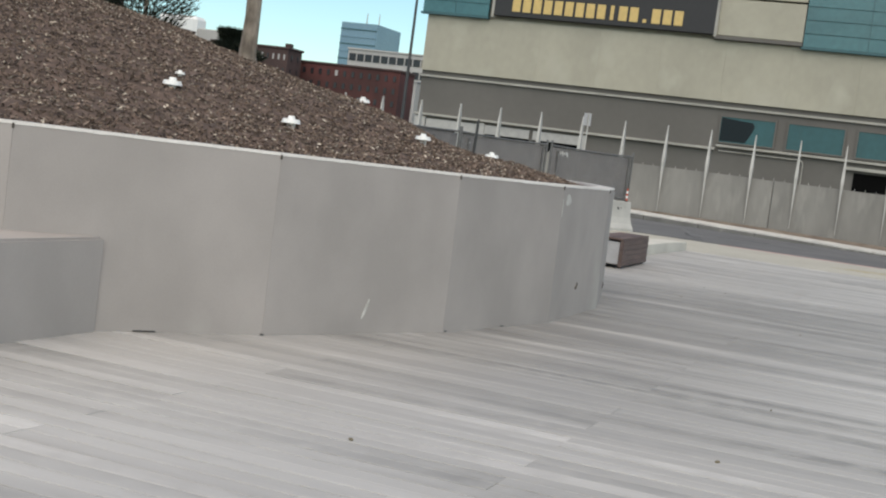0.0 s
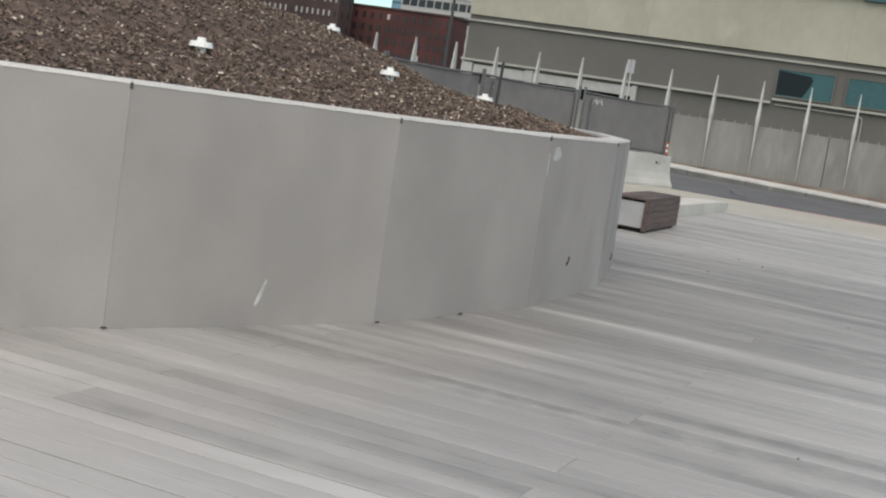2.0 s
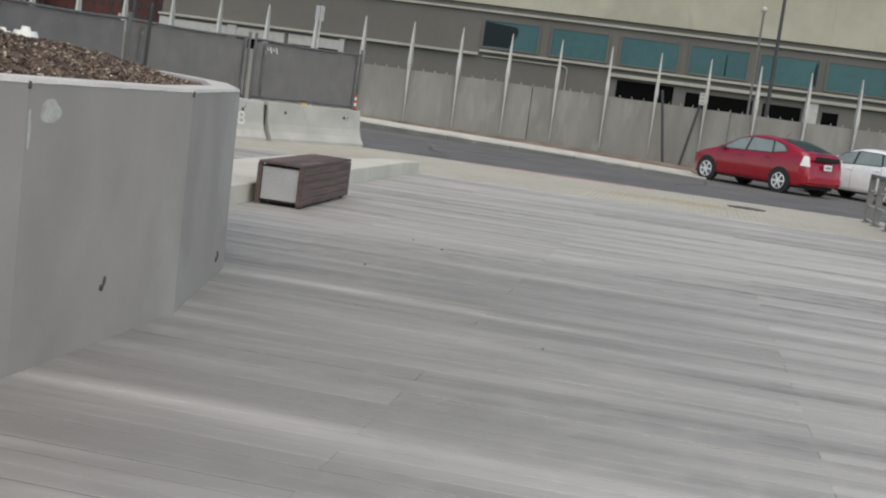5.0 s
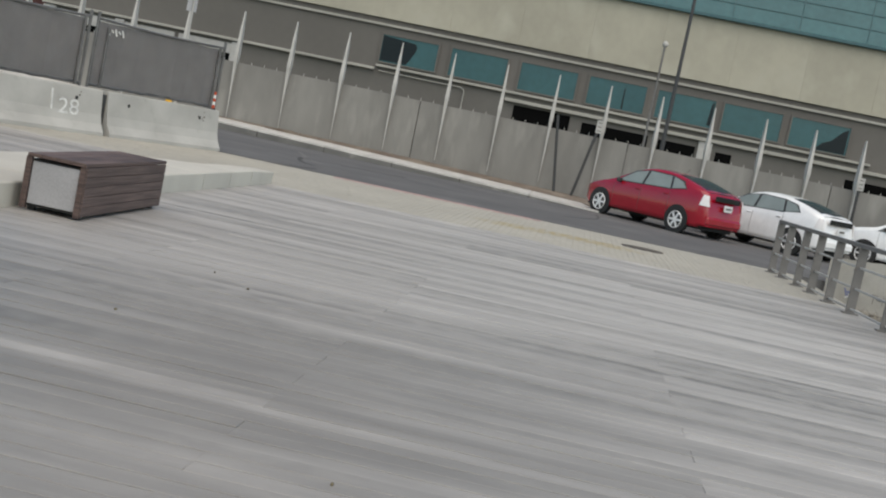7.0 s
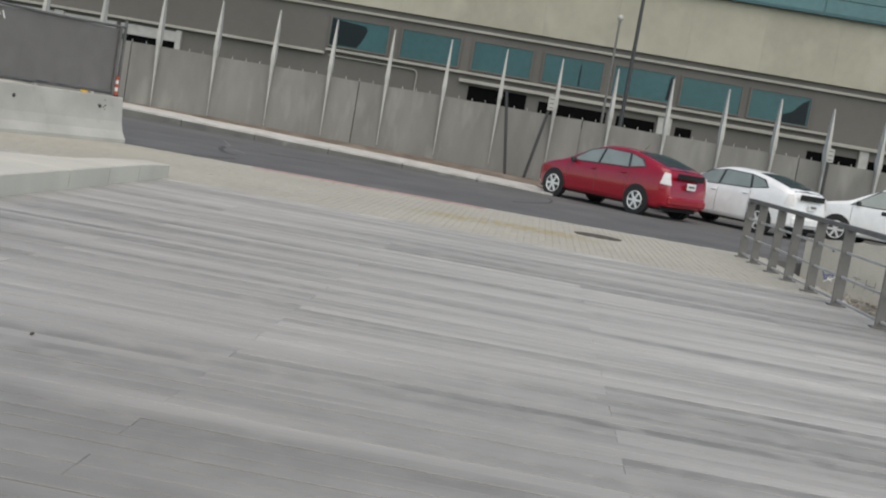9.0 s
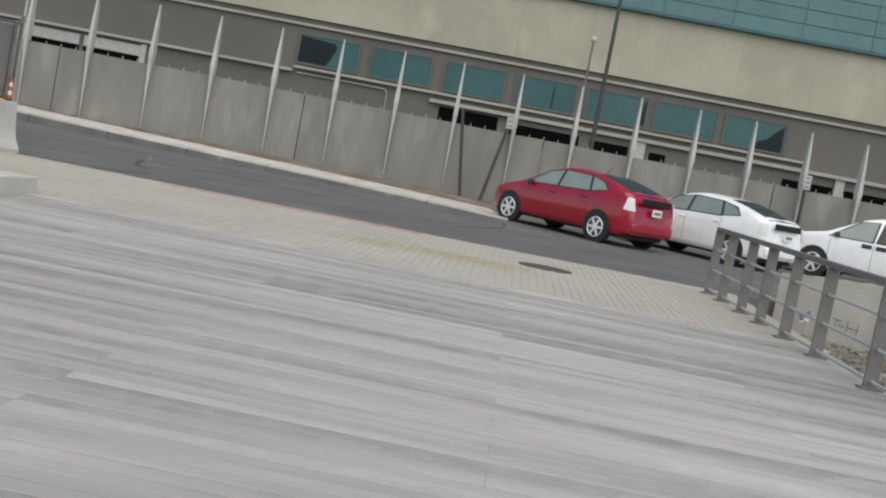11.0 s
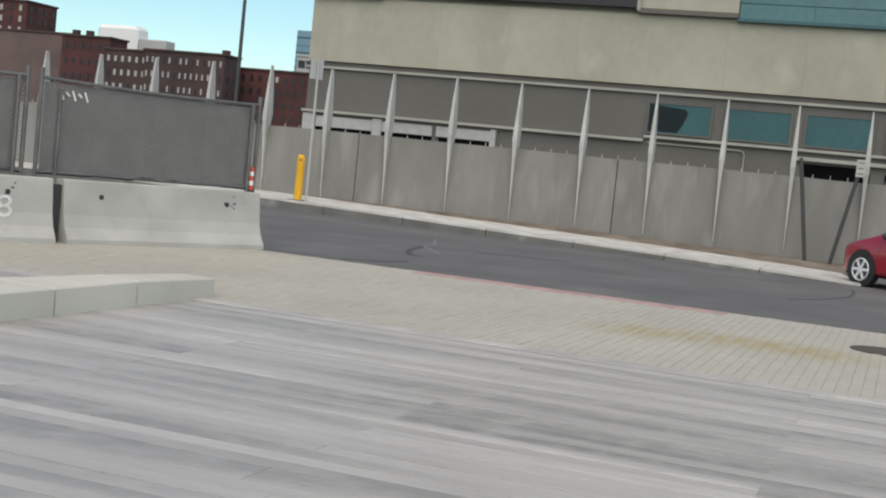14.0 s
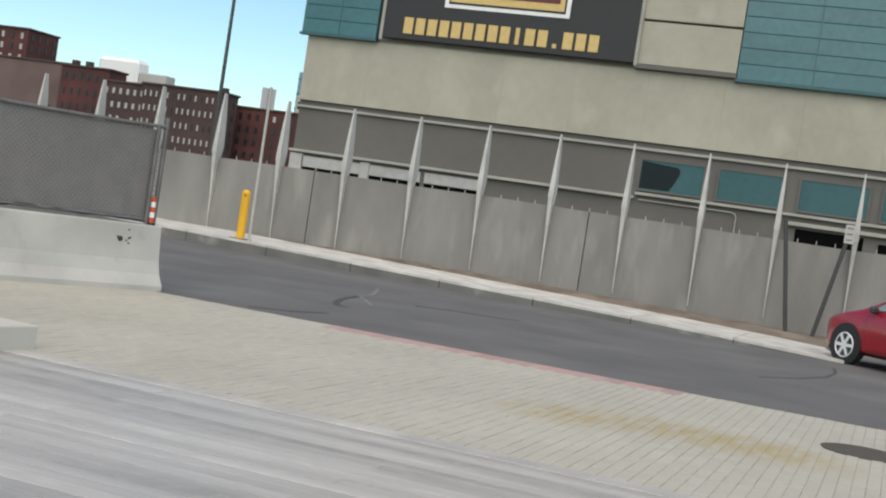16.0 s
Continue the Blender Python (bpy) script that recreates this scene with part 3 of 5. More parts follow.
def path_light(x, y, s=1.0):
    z = mound_z(x, y)
    e = thing("irrigation_cap", "white plastic cap on a stub standing in the mulch", "irrigation cap", "white caps in the mulch", pose(x, y, z, 0, 0, x * 90))
    bm = B()
    tube(bm, (0, 0, -0.06), (0, 0, 0.055 * s), 0.055 * s, n=14)
    part("stub", bm, WHITE, e, smooth=False)
    bm = B()
    tube(bm, (0, 0, 0.03 * s), (0, 0, 0.085 * s), 0.125 * s, 0.105 * s, n=16)
    part("cap", bm, WHITE, e)
    bm = B()
    tube(bm, (0, 0, 0.082 * s), (0, 0, 0.125 * s), 0.05 * s, 0.04 * s, n=12)
    part("knob", bm, WHITE, e)


for x, y, s in ((-6.06, 11.66, 0.72), (-6.35, 12.2, 0.4), (-5.22, 12.36, 0.72), (-4.93, 14.85, 0.72), (-6.42, 16.38, 0.72), (-4.91, 17.12, 0.75), (-5.6, 18.0, 0.6)):
    path_light(x, y, s)

# tree trunk on the mound, with limbs high above
tree = thing("tree", "bare pale-barked tree standing on the mulch mound", "tree", at=pose(-7.75, 15.75, mound_z(-7.75, 15.75) - 0.05))
bm = B()
pts = [(0, 0, 0, 0.135), (0.0, 0, 0.12, 0.108), (0.01, 0, 0.6, 0.098), (-0.01, 0.01, 1.5, 0.094), (0.03, 0.02, 2.6, 0.095), (0.0, 0.05, 4.0, 0.075), (0.05, 0.02, 5.4, 0.04)]
rings = []
for x, y, z, r in pts:
    rings.append([bm.verts.new((x + r * (1 + 0.08 * math.sin(3 * i + z * 4)) * math.cos(i * math.pi / 6), y + r * (1 + 0.08 * math.cos(2 * i + z * 3)) * math.sin(i * math.pi / 6), z)) for i in range(12)])
for p, q in zip(rings, rings[1:]):
    for i in range(12):
        bm.faces.new((p[i], p[(i + 1) % 12], q[(i + 1) % 12], q[i]))
bm.faces.new(rings[-1])
part("trunk", bm, BARK, tree, smooth=True)
for i in range(9):
    a, h = i * 2.4, 2.6 + 0.3 * i
    bm = B()
    p0 = Vector((0, 0, h))
    p1 = p0 + Vector((math.cos(a) * 0.7, math.sin(a) * 0.7, 0.7))
    p2 = p1 + Vector((math.cos(a + 0.4) * 0.7, math.sin(a + 0.4) * 0.7, 0.9))
    tube(bm, p0, p1, 0.045, 0.03, 7)
    tube(bm, p1, p2, 0.03, 0.012, 6)
    for k in range(4):
        b = a + (k - 1.5) * 0.7
        tube(bm, p1 + (p2 - p1) * (0.2 + 0.2 * k), p1 + (p2 - p1) * (0.2 + 0.2 * k) + Vector((math.cos(b) * 0.5, math.sin(b) * 0.5, 0.5)), 0.012, 0.004, 5)
    part("limb", bm, BARK, tree)


def evergreen(x, y, h, w, seed, label):
    z = mound_z(x, y)
    e = thing("evergreen_bush", label, "bush", at=pose(x, y, z - 0.05))
    bm = B()
    tube(bm, (0, 0, 0), (0, 0, h * 0.8), 0.05, 0.02, 7)
    part("trunk", bm, BARK, e)
    g = random.Random(seed)
    verts, faces = [], []
    for _ in range(9000):
        t = g.random() ** 0.8
        zz = h * t
        rad = w * (1 - 0.75 * t) * math.sqrt(g.random()) * (0.8 + 0.3 * math.sin(9 * t + seed))
        a = g.uniform(0, 6.283)
        c = Vector((rad * math.cos(a), rad * math.sin(a), zz))
        d = Vector((math.cos(a), math.sin(a), g.uniform(0.2, 1.0))).normalized() * g.uniform(0.05, 0.13)
        sd = d.cross(Vector((g.uniform(-1, 1), g.uniform(-1, 1), 1))).normalized() * g.uniform(0.006, 0.018)
        k = len(verts)
        verts += [tuple(c - sd), tuple(c + sd), tuple(c + d)]
        faces.append((k, k + 1, k + 2))
    me = bpy.data.meshes.new("crown")
    me.from_pydata(verts, [], faces)
    me.materials.append(NEEDLES)
    ob = new("crown", me)
    ob.parent = e


evergreen(-12.3, 18.6, 2.4, 1.35, 2, "dark evergreen bush behind the mulch mound")
evergreen(-11.5, 18.9, 2.0, 1.15, 3, "dark evergreen bush behind the mulch mound")
evergreen(-9.1, 17.6, 0.45, 0.55, 5, "low dark bush beside the tree trunk")

bm = B()
box(bm, (0, 0, 0), (1.7, 0.22, 0.05), pose(-7.33, 9.34, mound_z(-7.33, 9.34) + 0.045, 0, -9, 79), bevel=0.008)
solid("teal_board", bm, TEALPAINT, "teal painted board lying on the mulch", "board")

# ---- concrete bench block beside the planter ----
bm = B()
arc = []
for i in range(15):
    y = 8.99 - i * 0.62
    arc.append((CX + math.sqrt(max(0.1, (CR + 0.035) ** 2 - (y - CY) ** 2)) if abs(y - CY) < CR else -9.0, y))
poly = [(-4.70, 9.03), (-4.76, 9.03)] + [p for p in arc if p[0] < -4.80] + [(-4.80, 0.4)]
prism(bm, poly, -0.03, 0.63)
edges = [e for e in bm.edges if all(abs(v.co.z - 0.63) < 1e-4 for v in e.verts)]
bmesh.ops.bevel(bm, geom=edges, offset=0.018, segments=2, affect="EDGES")
solid("concrete_bench", bm, CONCRETE, "low grey concrete bench block against the planter", "bench")

# ---- long low ledge, with joints ----
ledge = thing("concrete_ledge", "low pale concrete ledge beside the deck", "ledge")
cuts = [20.6, 22.9, 25.2, 27.5, 28.74, 29.85, 31.13]


def ledge_back(y):
    return -6.1 if y < 27.6 else -6.1 + 0.52 * (y - 27.6) if y < 29.06 else -5.34 + 0.09 * (y - 29.06)


def ledge_top(y):
    return 0.18 + 0.035 * min(1.0, max(0.0, (31.13 - y) / 1.2))


for a, b in zip(cuts, cuts[1:]):
    ys = [a + 0.010 + (b - a - 0.020) * i / 3 for i in range(4)]
    bm = B()
    prism(bm, [(-4.81, ys[0]), (-4.81, ys[-1])] + [(ledge_back(y), y) for y in ys[::-1]], -0.03, lambda x, y: ledge_top(y))
    bmesh.ops.bevel(bm, geom=[e for e in bm.edges if all(v.co.z > 0.1 for v in e.verts)], offset=0.012, segments=1, affect="EDGES")
    part("ledge_block", bm, LEDGETOP, ledge)
    bm = B()
    box(bm, ((ledge_back(a) - 4.80) / 2, a, 0.07), (-4.85 - ledge_back(a), 0.03, 0.2))
    part("joint_filler", bm, BLACKP, ledge, "dark joint between ledge blocks")

# ---- slatted dark wood bench ----
bench = thing("wood_bench", "boxy bench of dark striped timber with pale grey end panel", "bench", at=pose(-4.50, 23.15, 0, 0, 0, 2))
for k in range(5):
    bm = B()
    box(bm, (0.255, 0, 0.075 + 0.085 * k), (0.025, 2.24, 0.082), bevel=0.003)
    part("front_slat", bm, TEAKDARK, bench)
for k in range(4):
    bm = B()
    box(bm, (-0.19 + 0.128 * k, 0, 0.475), (0.125, 2.30, 0.03), bevel=0.003)
    part("top_slat", bm, TEAKDARK, bench)
bm = B()
box(bm, (0, -1.105, 0.245), (0.42, 0.02, 0.36), bevel=0.003)
part("end_panel", bm, GREYPANEL, bench, "pale grey end panel")
for sx in (-0.24, 0.232):
    bm = B()
    box(bm, (sx, -1.115, 0.24), (0.05, 0.05, 0.44), bevel=0.004)
    part("corner_post", bm, TEAKDARK, bench)
bm = B()
box(bm, (-0.01, 0.01, 0.24), (0.46, 2.18, 0.40))
part("core", bm, BLACKP, bench)
for sx in (-0.2, 0.2):
    for sy in (-1.0, 1.0):
        bm = B()
        box(bm, (sx, sy, 0.02), (0.06, 0.06, 0.04))
        part("foot", bm, BLACKP, bench)

# ---- jersey barriers with screened chain-link fence ----
BAR = [((-7.60, 36.93), (-8.83, 34.02)), ((-8.87, 33.90), (-10.25, 31.15)), ((-10.30, 31.03), (-11.35, 28.15)), ((-11.38, 28.02), (-12.0, 25.0)),
       ((-12.0, 24.87), (-12.3, 21.8))]
PROFILE = [(-0.28, -0.005), (-0.28, 0.06), (-0.19, 0.20), (-0.14, 0.36), (-0.09, 0.785), (-0.075, 0.80), (0.075, 0.80), (0.09, 0.785), (0.14, 0.36), (0.19, 0.20), (0.28, 0.06), (0.28, -0.005)]


def along(a, b):
    a, b = Vector((*a, 0)), Vector((*b, 0))
    d = b - a
    return pose(a.x, a.y, 0, 0, 0, math.degrees(math.atan2(d.y, d.x)) - 90), d.length


def barrier_mesh(bm, length):
    ins = 0.012
    extrude_y(bm, PROFILE, ins, length - ins)


for i, (a, b) in enumerate(BAR):
    m, L = along(b, a)
    e = thing("jersey_barrier", "grey concrete jersey barrier" + (" sprayed with a white number" if i == 1 else " with drainage and lifting holes"), "barrier", "barriers beside the road", m)
    bm = B()
    barrier_mesh(bm, L)
    part("body", bm, BARRIER, e)
    if i < 2:
        for yy in (0.55, L - 0.6):
            bm = B()
            tube(bm, (0.10, yy, 0.60), (0.118, yy, 0.60), 0.035, n=10)
            part("lifting_hole", bm, BLACKP, e)
        chip = random.Random(i + 3)
        for k in range(7):
            bm = B()
            yy, zz = L - 0.6 + chip.uniform(-0.10, 0.16), 0.52 + chip.uniform(0, 0.20)
            c = (0.142 - (zz - 0.36) * 0.118, yy, zz)
            bmesh.ops.create_icosphere(bm, subdivisions=1, radius=1.0)
            for v in bm.verts:
                v.co = Vector((c[0] + v.co.x * 0.006, c[1] + v.co.y * chip.uniform(0.008, 0.022), c[2] + v.co.z * chip.uniform(0.006, 0.020)))
            part("chip_scar", bm, RUSTED, e, "dark chipped spot")
    bm = B()
    box(bm, (0.0, -0.06, 0.36), (0.15, 0.10, 0.74))
    part("joint_filler", bm, BLACKP, e, "dark rubber joint between barriers")
    if i == 1:
        cu = bpy.data.curves.new("sprayed_number", "FONT")
        cu.body, cu.size, cu.extrude = "28", 0.38, 0.004
        tmp = bpy.data.objects.new("tmp", cu)
        me = bpy.data.meshes.new_from_object(tmp)
        bpy.data.objects.remove(tmp)
        me.materials.append(PAINTW)
        ob = new("sprayed_number", me)
        ob.parent = e
        ob.matrix_local = pose(0.156, L - 1.0, 0.30, 83, 0, 90) @ Matrix.Diagonal((1.25, 1, 1, 1))
        tagged(ob, "white sprayed figures")
        bm = B()
        box(bm, (0, 0, 0), (0.012, 0.045, 0.36), pose(0.124, L - 1.14, 0.52, 0, -6.7, 0))
        part("spray_stroke", bm, PAINTW, e, "white sprayed upright stroke")

FEN = [((-7.68, 36.90), (-9.16, 33.92)), ((-9.24, 33.75), (-10.6, 31.0)), ((-10.62, 30.95), (-11.6, 28.1)), ((-11.62, 28.0), (-12.2, 25.0)), ((-12.2, 24.9), (-12.5, 21.8))]


def chain_fence(a, b, near):
    m, L = along(b, a)
    e = thing("fence_panel", "chain-link fence panel with grey screening fabric on the barriers", "fence", "fence panels on the barriers", m)
    z0, z1 = 0.80, 2.05
    bm = B()
    n = 24
    lo, hi = [], []
    for i in range(n + 1):
        y = 0.06 + (L - 0.12) * i / n
        w = 0.012 * math.sin(i * 1.3) + 0.006 * math.sin(i * 3.1)
        lo.append(bm.verts.new((0.0 + w, y, z0 + 0.07 + 0.02 * math.sin(i * 2.1))))
        hi.append(bm.verts.new((0.0 + w * 0.5, y, z1 - 0.05)))
    for i in range(n):
        bm.faces.new((lo[i], lo[i + 1], hi[i + 1], hi[i]))
    bmesh.ops.solidify(bm, geom=bm.faces[:], thickness=0.004)
    part("screen_fabric", bm, FABRIC, e)
    bm = B()
    g = random.Random(int(L * 1000))
    sweep(bm, [(0.035, L * i / 20, z0 + 0.055 + 0.016 * g.uniform(-1, 1)) for i in range(21)], 0.019, 5)
    part("fabric_hem", bm, BLACKP, e, "black tattered hem")
    for y in (0.0, L):
        bm = B()
        tube(bm, (0.03, y, z0), (0.03, y, z1 + 0.12), 0.03, n=9)
        part("end_post", bm, PIPE, e)
    for z in (z1, z0 + 0.06):
        bm = B()
        sag = 0.03 if z > 1.5 else 0.0
        sweep(bm, [(0.03, L * i / 8, z - sag * math.sin(math.pi * i / 8)) for i in range(9)], 0.024)
        part("rail", bm, PIPE, e)
    if near:
        # woven diamond mesh as crossing wires
        bm = B()
        step, r = 0.062, 0.0019
        top, bot = z1 - 0.03, z0 + 0.08
        H = top - bot
        k = int((L + H) / step)
        for i in range(k + 1):
            for sgn in (1, -1):
                y0 = -H + i * step if sgn > 0 else L + H - i * step
                za, zb, ya, yb = bot, top, y0, y0 + sgn * H
                if sgn > 0:
                    if ya < 0:
                        za, ya = bot - ya, 0
                    if yb > L:
                        zb, yb = top - (yb - L), L
                else:
                    if ya > L:
                        za, ya = bot + (ya - L), L
                    if yb < 0:
                        zb, yb = top + yb, 0
                if zb - za > 0.03:
                    tube(bm, (0.022, ya, za), (0.022, yb, zb), r, n=4)
        part("wire_mesh", bm, WIRE, e, "fine chain-link wire mesh")
        # Slanted white rods added in place of unreadable marks on the fence.
        bm = B()
        for i in range(5 if near > 1 else 1):
            y = 0.30 + 0.085 * i
            tube(bm, (0.045, y, 1.80 + 0.05 * (i % 2)), (0.045, y - 0.05, 1.92 - 0.03 * (i % 2)), 0.014, n=5)
        part("white_tie", bm, WHITE, e, "short white rods standing in for unreadable marks")
        bm = B()
        tube(bm, (0.05, 0.26, z0 + 0.02), (0.05, 0.26, z1 - 0.12), 0.022, n=8)
        part("brace_post", bm, PIPE, e)
        bm = B()
        tube(bm, (0.045, L - 0.12, z0 + 0.01), (0.045, L - 0.12, z1 - 0.01), 0.03, n=8)
        part("brace_post", bm, PIPE, e)
    return e


for i, (a, b) in enumerate(FEN):
    chain_fence(a, b, max(0, 2 - i))

bm = B()
tube(bm, (0, 0, 0), (0, 0, 1.55), 0.034, n=9)
tube(bm, (0, 0, 1.55), (0, 0, 1.60), 0.034, 0.012, 9)
ob = solid("black_stake", bm, BLACKP, "thin black stake standing on the barrier at a fence joint", "stake")
ob.matrix_world = pose(-10.22, 31.0, 0.79, 0, 1.5, 0)

# delineator, bollard and road sign
e = thing("delineator", "orange and white striped delineator on the barrier's end", "traffic post", at=pose(-7.66, 36.84, 0.80))
bm = B()
tube(bm, (0, 0, 0), (0, 0, 0.03), 0.06, 0.055, 14)
part("base", bm, DARK, e)
for k in range(5):
    bm = B()
    tube(bm, (0, 0, 0.03 + 0.066 * k), (0, 0, 0.03 + 0.066 * (k + 1)), 0.038 - 0.002 * k, 0.036 - 0.002 * k, 14)
    part("band", bm, ORANGE if k % 2 == 0 else WHITE, e)
e = thing("bollard", "yellow painted steel bollard on the kerb", "bollard", at=pose(-11.97, 46.95, kerb_z(-11.75) + 0.035))
bm = B()
tube(bm, (0, 0, 0), (0, 0, 1.0), 0.09, n=16)
tube(bm, (0, 0, 1.0), (0, 0, 1.06), 0.09, 0.05, 16)
part("post", bm, YELLOW, e)
bm = B()
box(bm, (0, 0, 0.012), (0.36, 0.36, 0.025), bevel=0.004)
part("base_plate", bm, PLANKWOOD, e)
bm = B()
tube(bm, (0.03, -0.07, 0.94), (0.03, -0.094, 0.94), 0.02, n=8)
part("hole", bm, BLACKP, e)
e = thing("road_sign", "blank-backed road sign on a thin steel pole", "sign", at=pose(-11.78, 47.0, kerb_z(-11.5) + 0.03))
bm = B()
tube(bm, (0, 0, 0), (0, 0, 3.3), 0.03, n=8)
part("pole", bm, STEEL, e)
bm = B()
box(bm, (-0.02, 0.04, 3.05), (0.32, 0.008, 0.45), pose(0, 0, 0, 0, 0, 50), bevel=0.003)
part("plate", bm, GREYPANEL, e)

# leaning pipes and notices by the wall
for (x0, z0, x1, z1, plate) in ((-1.17, 2.46, -0.80, 0.05, False), (0.10, 2.30, -0.32, 0.05, True), (8.02, 2.2, 7.98, 0.05, True)):
    e = thing("leaning_pipe", "dark pipe leaning on the concrete wall" + (" with a small white notice" if plate else ""), "pipe")
    bm = B()
    tube(bm, (x1, wall_y(x1) - 0.52, z1 - 0.03), (x0, wall_y(x0) - 0.34, z0), 0.045, n=8)
    part("pipe", bm, BLACKP, e)
    if plate:
        bm = B()
        box(bm, (x0 + 0.02, wall_y(x0) - 0.40, z0 + 0.05), (0.19, 0.012, 0.38), pose(0, 0, 0), bevel=0.003)
        pl = part("notice", bm, STEEL, e, "pale notice with grey lines")
        for k in range(3):
            bm = B()
            box(bm, (x0 + 0.02, wall_y(x0) - 0.409, z0 + 0.17 - 0.12 * k), (0.12, 0.004, 0.03))
            part("text_bar", bm, RAIL, pl)

# ---- handrail at the deck's edge ----
railing = thing("railing", "grey painted steel railing with flat posts along the deck edge", "railing")


def rail_x(y):
    return 3.67 + (35.75 - y) * 0.045


posts_y = [35.75, 34.8, 33.55, 32.5, 31.3, 30.0, 28.25, 26.6, 24.9]
for y in posts_y:
    bm = B()
    box(bm, (rail_x(y), y, 0.47), (0.13, 0.035, 0.94), bevel=0.004)
    p = part("post", bm, RAIL, railing)
    bm = B()
    box(bm, (rail_x(y), y, 0.008), (0.22, 0.14, 0.016), bevel=0.003)
    part("base_plate", bm, RAIL, p)
for z, w, h in ((0.965, 0.10, 0.06), (0.66, 0.026, 0.03), (0.36, 0.026, 0.03), (0.07, 0.026, 0.03)):
    bm = B()
    ya, yb = 35.82, 24.2
    a, b = Vector((rail_x(ya), ya, z)), Vector((rail_x(yb), yb, z))
    q = math.degrees(math.atan2(b.y - a.y, b.x - a.x))
    box(bm, (0, 0, 0), ((b - a).length, w, h), pose(*((a + b) / 2), 0, 0, q), bevel=0.006)
    part("top_rail" if z > 0.9 else "mid_rail", bm, RAIL if z > 0.9 else STEEL, railing)

# ---- rubble and low concrete wall beyond the railing ----
m, L = along((5.09, 36.94), (8.44, 34.54))
e = thing("low_concrete_wall", "stained low concrete wall with faded spray marks", "wall", at=m)
bm = B()
n = 30
lo, hi, lob, hib = [], [], [], []
for i in range(n + 1):
    y = L * i / n
    top = 0.48 + 0.10 * y - 0.017 * y * y
    foot = -0.22 + 0.07 * (y - 1.7) + 0.025 * math.sin(i * 3.1) if 1.7 < y < 2.62 else -0.95
    lo.append(bm.verts.new((-0.02, y, foot)))
    hi.append(bm.verts.new((-0.02, y, top + 0.01 * math.sin(i * 2.3))))
    hib.append(bm.verts.new((0.42 + 0.004 * math.sin(i * 1.7), y, top)))
    lob.append(bm.verts.new((0.42 + 0.006 * math.sin(i * 2.1), y, foot)))
for i in range(n):
    for p, q in ((lo, hi), (hi, hib), (hib, lob), (lob, lo)):
        bm.faces.new((p[i], p[i + 1], q[i + 1], q[i]))
for i in (0, n):
    bm.faces.new((lo[i], hi[i], hib[i], lob[i]))
part("body", bm, ABUTMENT, e)
# Black box added behind the hollow to give its deep shade.
bm = B()
box(bm, (0.02, 2.15, -0.5), (0.07, 1.2, 0.86))
part("undercut_back", bm, VOID, e, "black sheet for the shade in the washed-out hollow")
# strokes of the spray marks: (y, z) pairs on the wall's face
MARKS = ((PAINTB, 0.009, ((0.40, -0.02, 0.46, -0.16), (0.46, -0.16, 0.56, 0.00), (0.56, 0.00, 0.60, -0.12), (0.42, -0.09, 0.60, -0.06))),
         (WHITE, 0.012, ((0.44, -0.20, 0.66, -0.08), (0.50, -0.12, 0.58, -0.17))),
         (RAIL, 0.0065, ((1.00, -0.02, 0.98, -0.20), (0.94, -0.02, 1.07, -0.03), (1.04, -0.10, 1.14, -0.12))),
         (RAIL, 0.007, ((1.18, -0.01, 1.17, -0.19), (1.34, -0.03, 1.33, -0.22), (1.17, -0.11, 1.34, -0.12))),
         (PAINTB, 0.010, ((1.80, 0.14, 1.86, -0.10), (1.92, 0.12, 1.86, -0.06), (1.79, 0.00, 1.95, 0.03))),
         (WHITE, 0.012, ((1.98, -0.12, 2.07, 0.06), (2.02, -0.09, 2.09, 0.00))),
         (WHITE, 0.010, ((2.50, 0.38, 2.57, 0.12), (2.57, 0.12, 2.62, -0.20), (2.55, 0.10, 2.60, 0.06))),
         (RAIL, 0.016, ((2.47, 0.42, 2.49, 0.35), (0.50, 0.36, 0.53, 0.33))))
for mat, r, strokes in MARKS:
    bm = B()
    for ya, za, yb, zb in strokes:
        tube(bm, (0.421, ya, za), (0.421, yb, zb), r, n=5)
    part("spray_mark", bm, mat, e, "faded spray mark")
g = random.Random(9)
bm = B()
gx, gy = [4.26 + 0.6 * i for i in range(9)], [22.0 + 0.7 * i for i in range(22)]
sheet = [[bm.verts.new((x, min(y, 36.72), -0.42 + 0.10 * noise.noise((x * 0.9, y * 0.9, 2)) + 0.006 * max(0, y - 29))) for y in gy] for x in gx]
for i in range(len(gx) - 1):
    for j in range(len(gy) - 1):
        bm.faces.new((sheet[i][j], sheet[i + 1][j], sheet[i + 1][j + 1], sheet[i][j + 1]))
ext = bmesh.ops.extrude_face_region(bm, geom=bm.faces[:])
for v in ext["geom"]:
    if isinstance(v, bmesh.types.BMVert):
        v.co.z = -1.0
solid("ground_bank", bm, GRAVEL, "pale gravel bank below the deck edge", kind="structure")
verts, faces = [], []
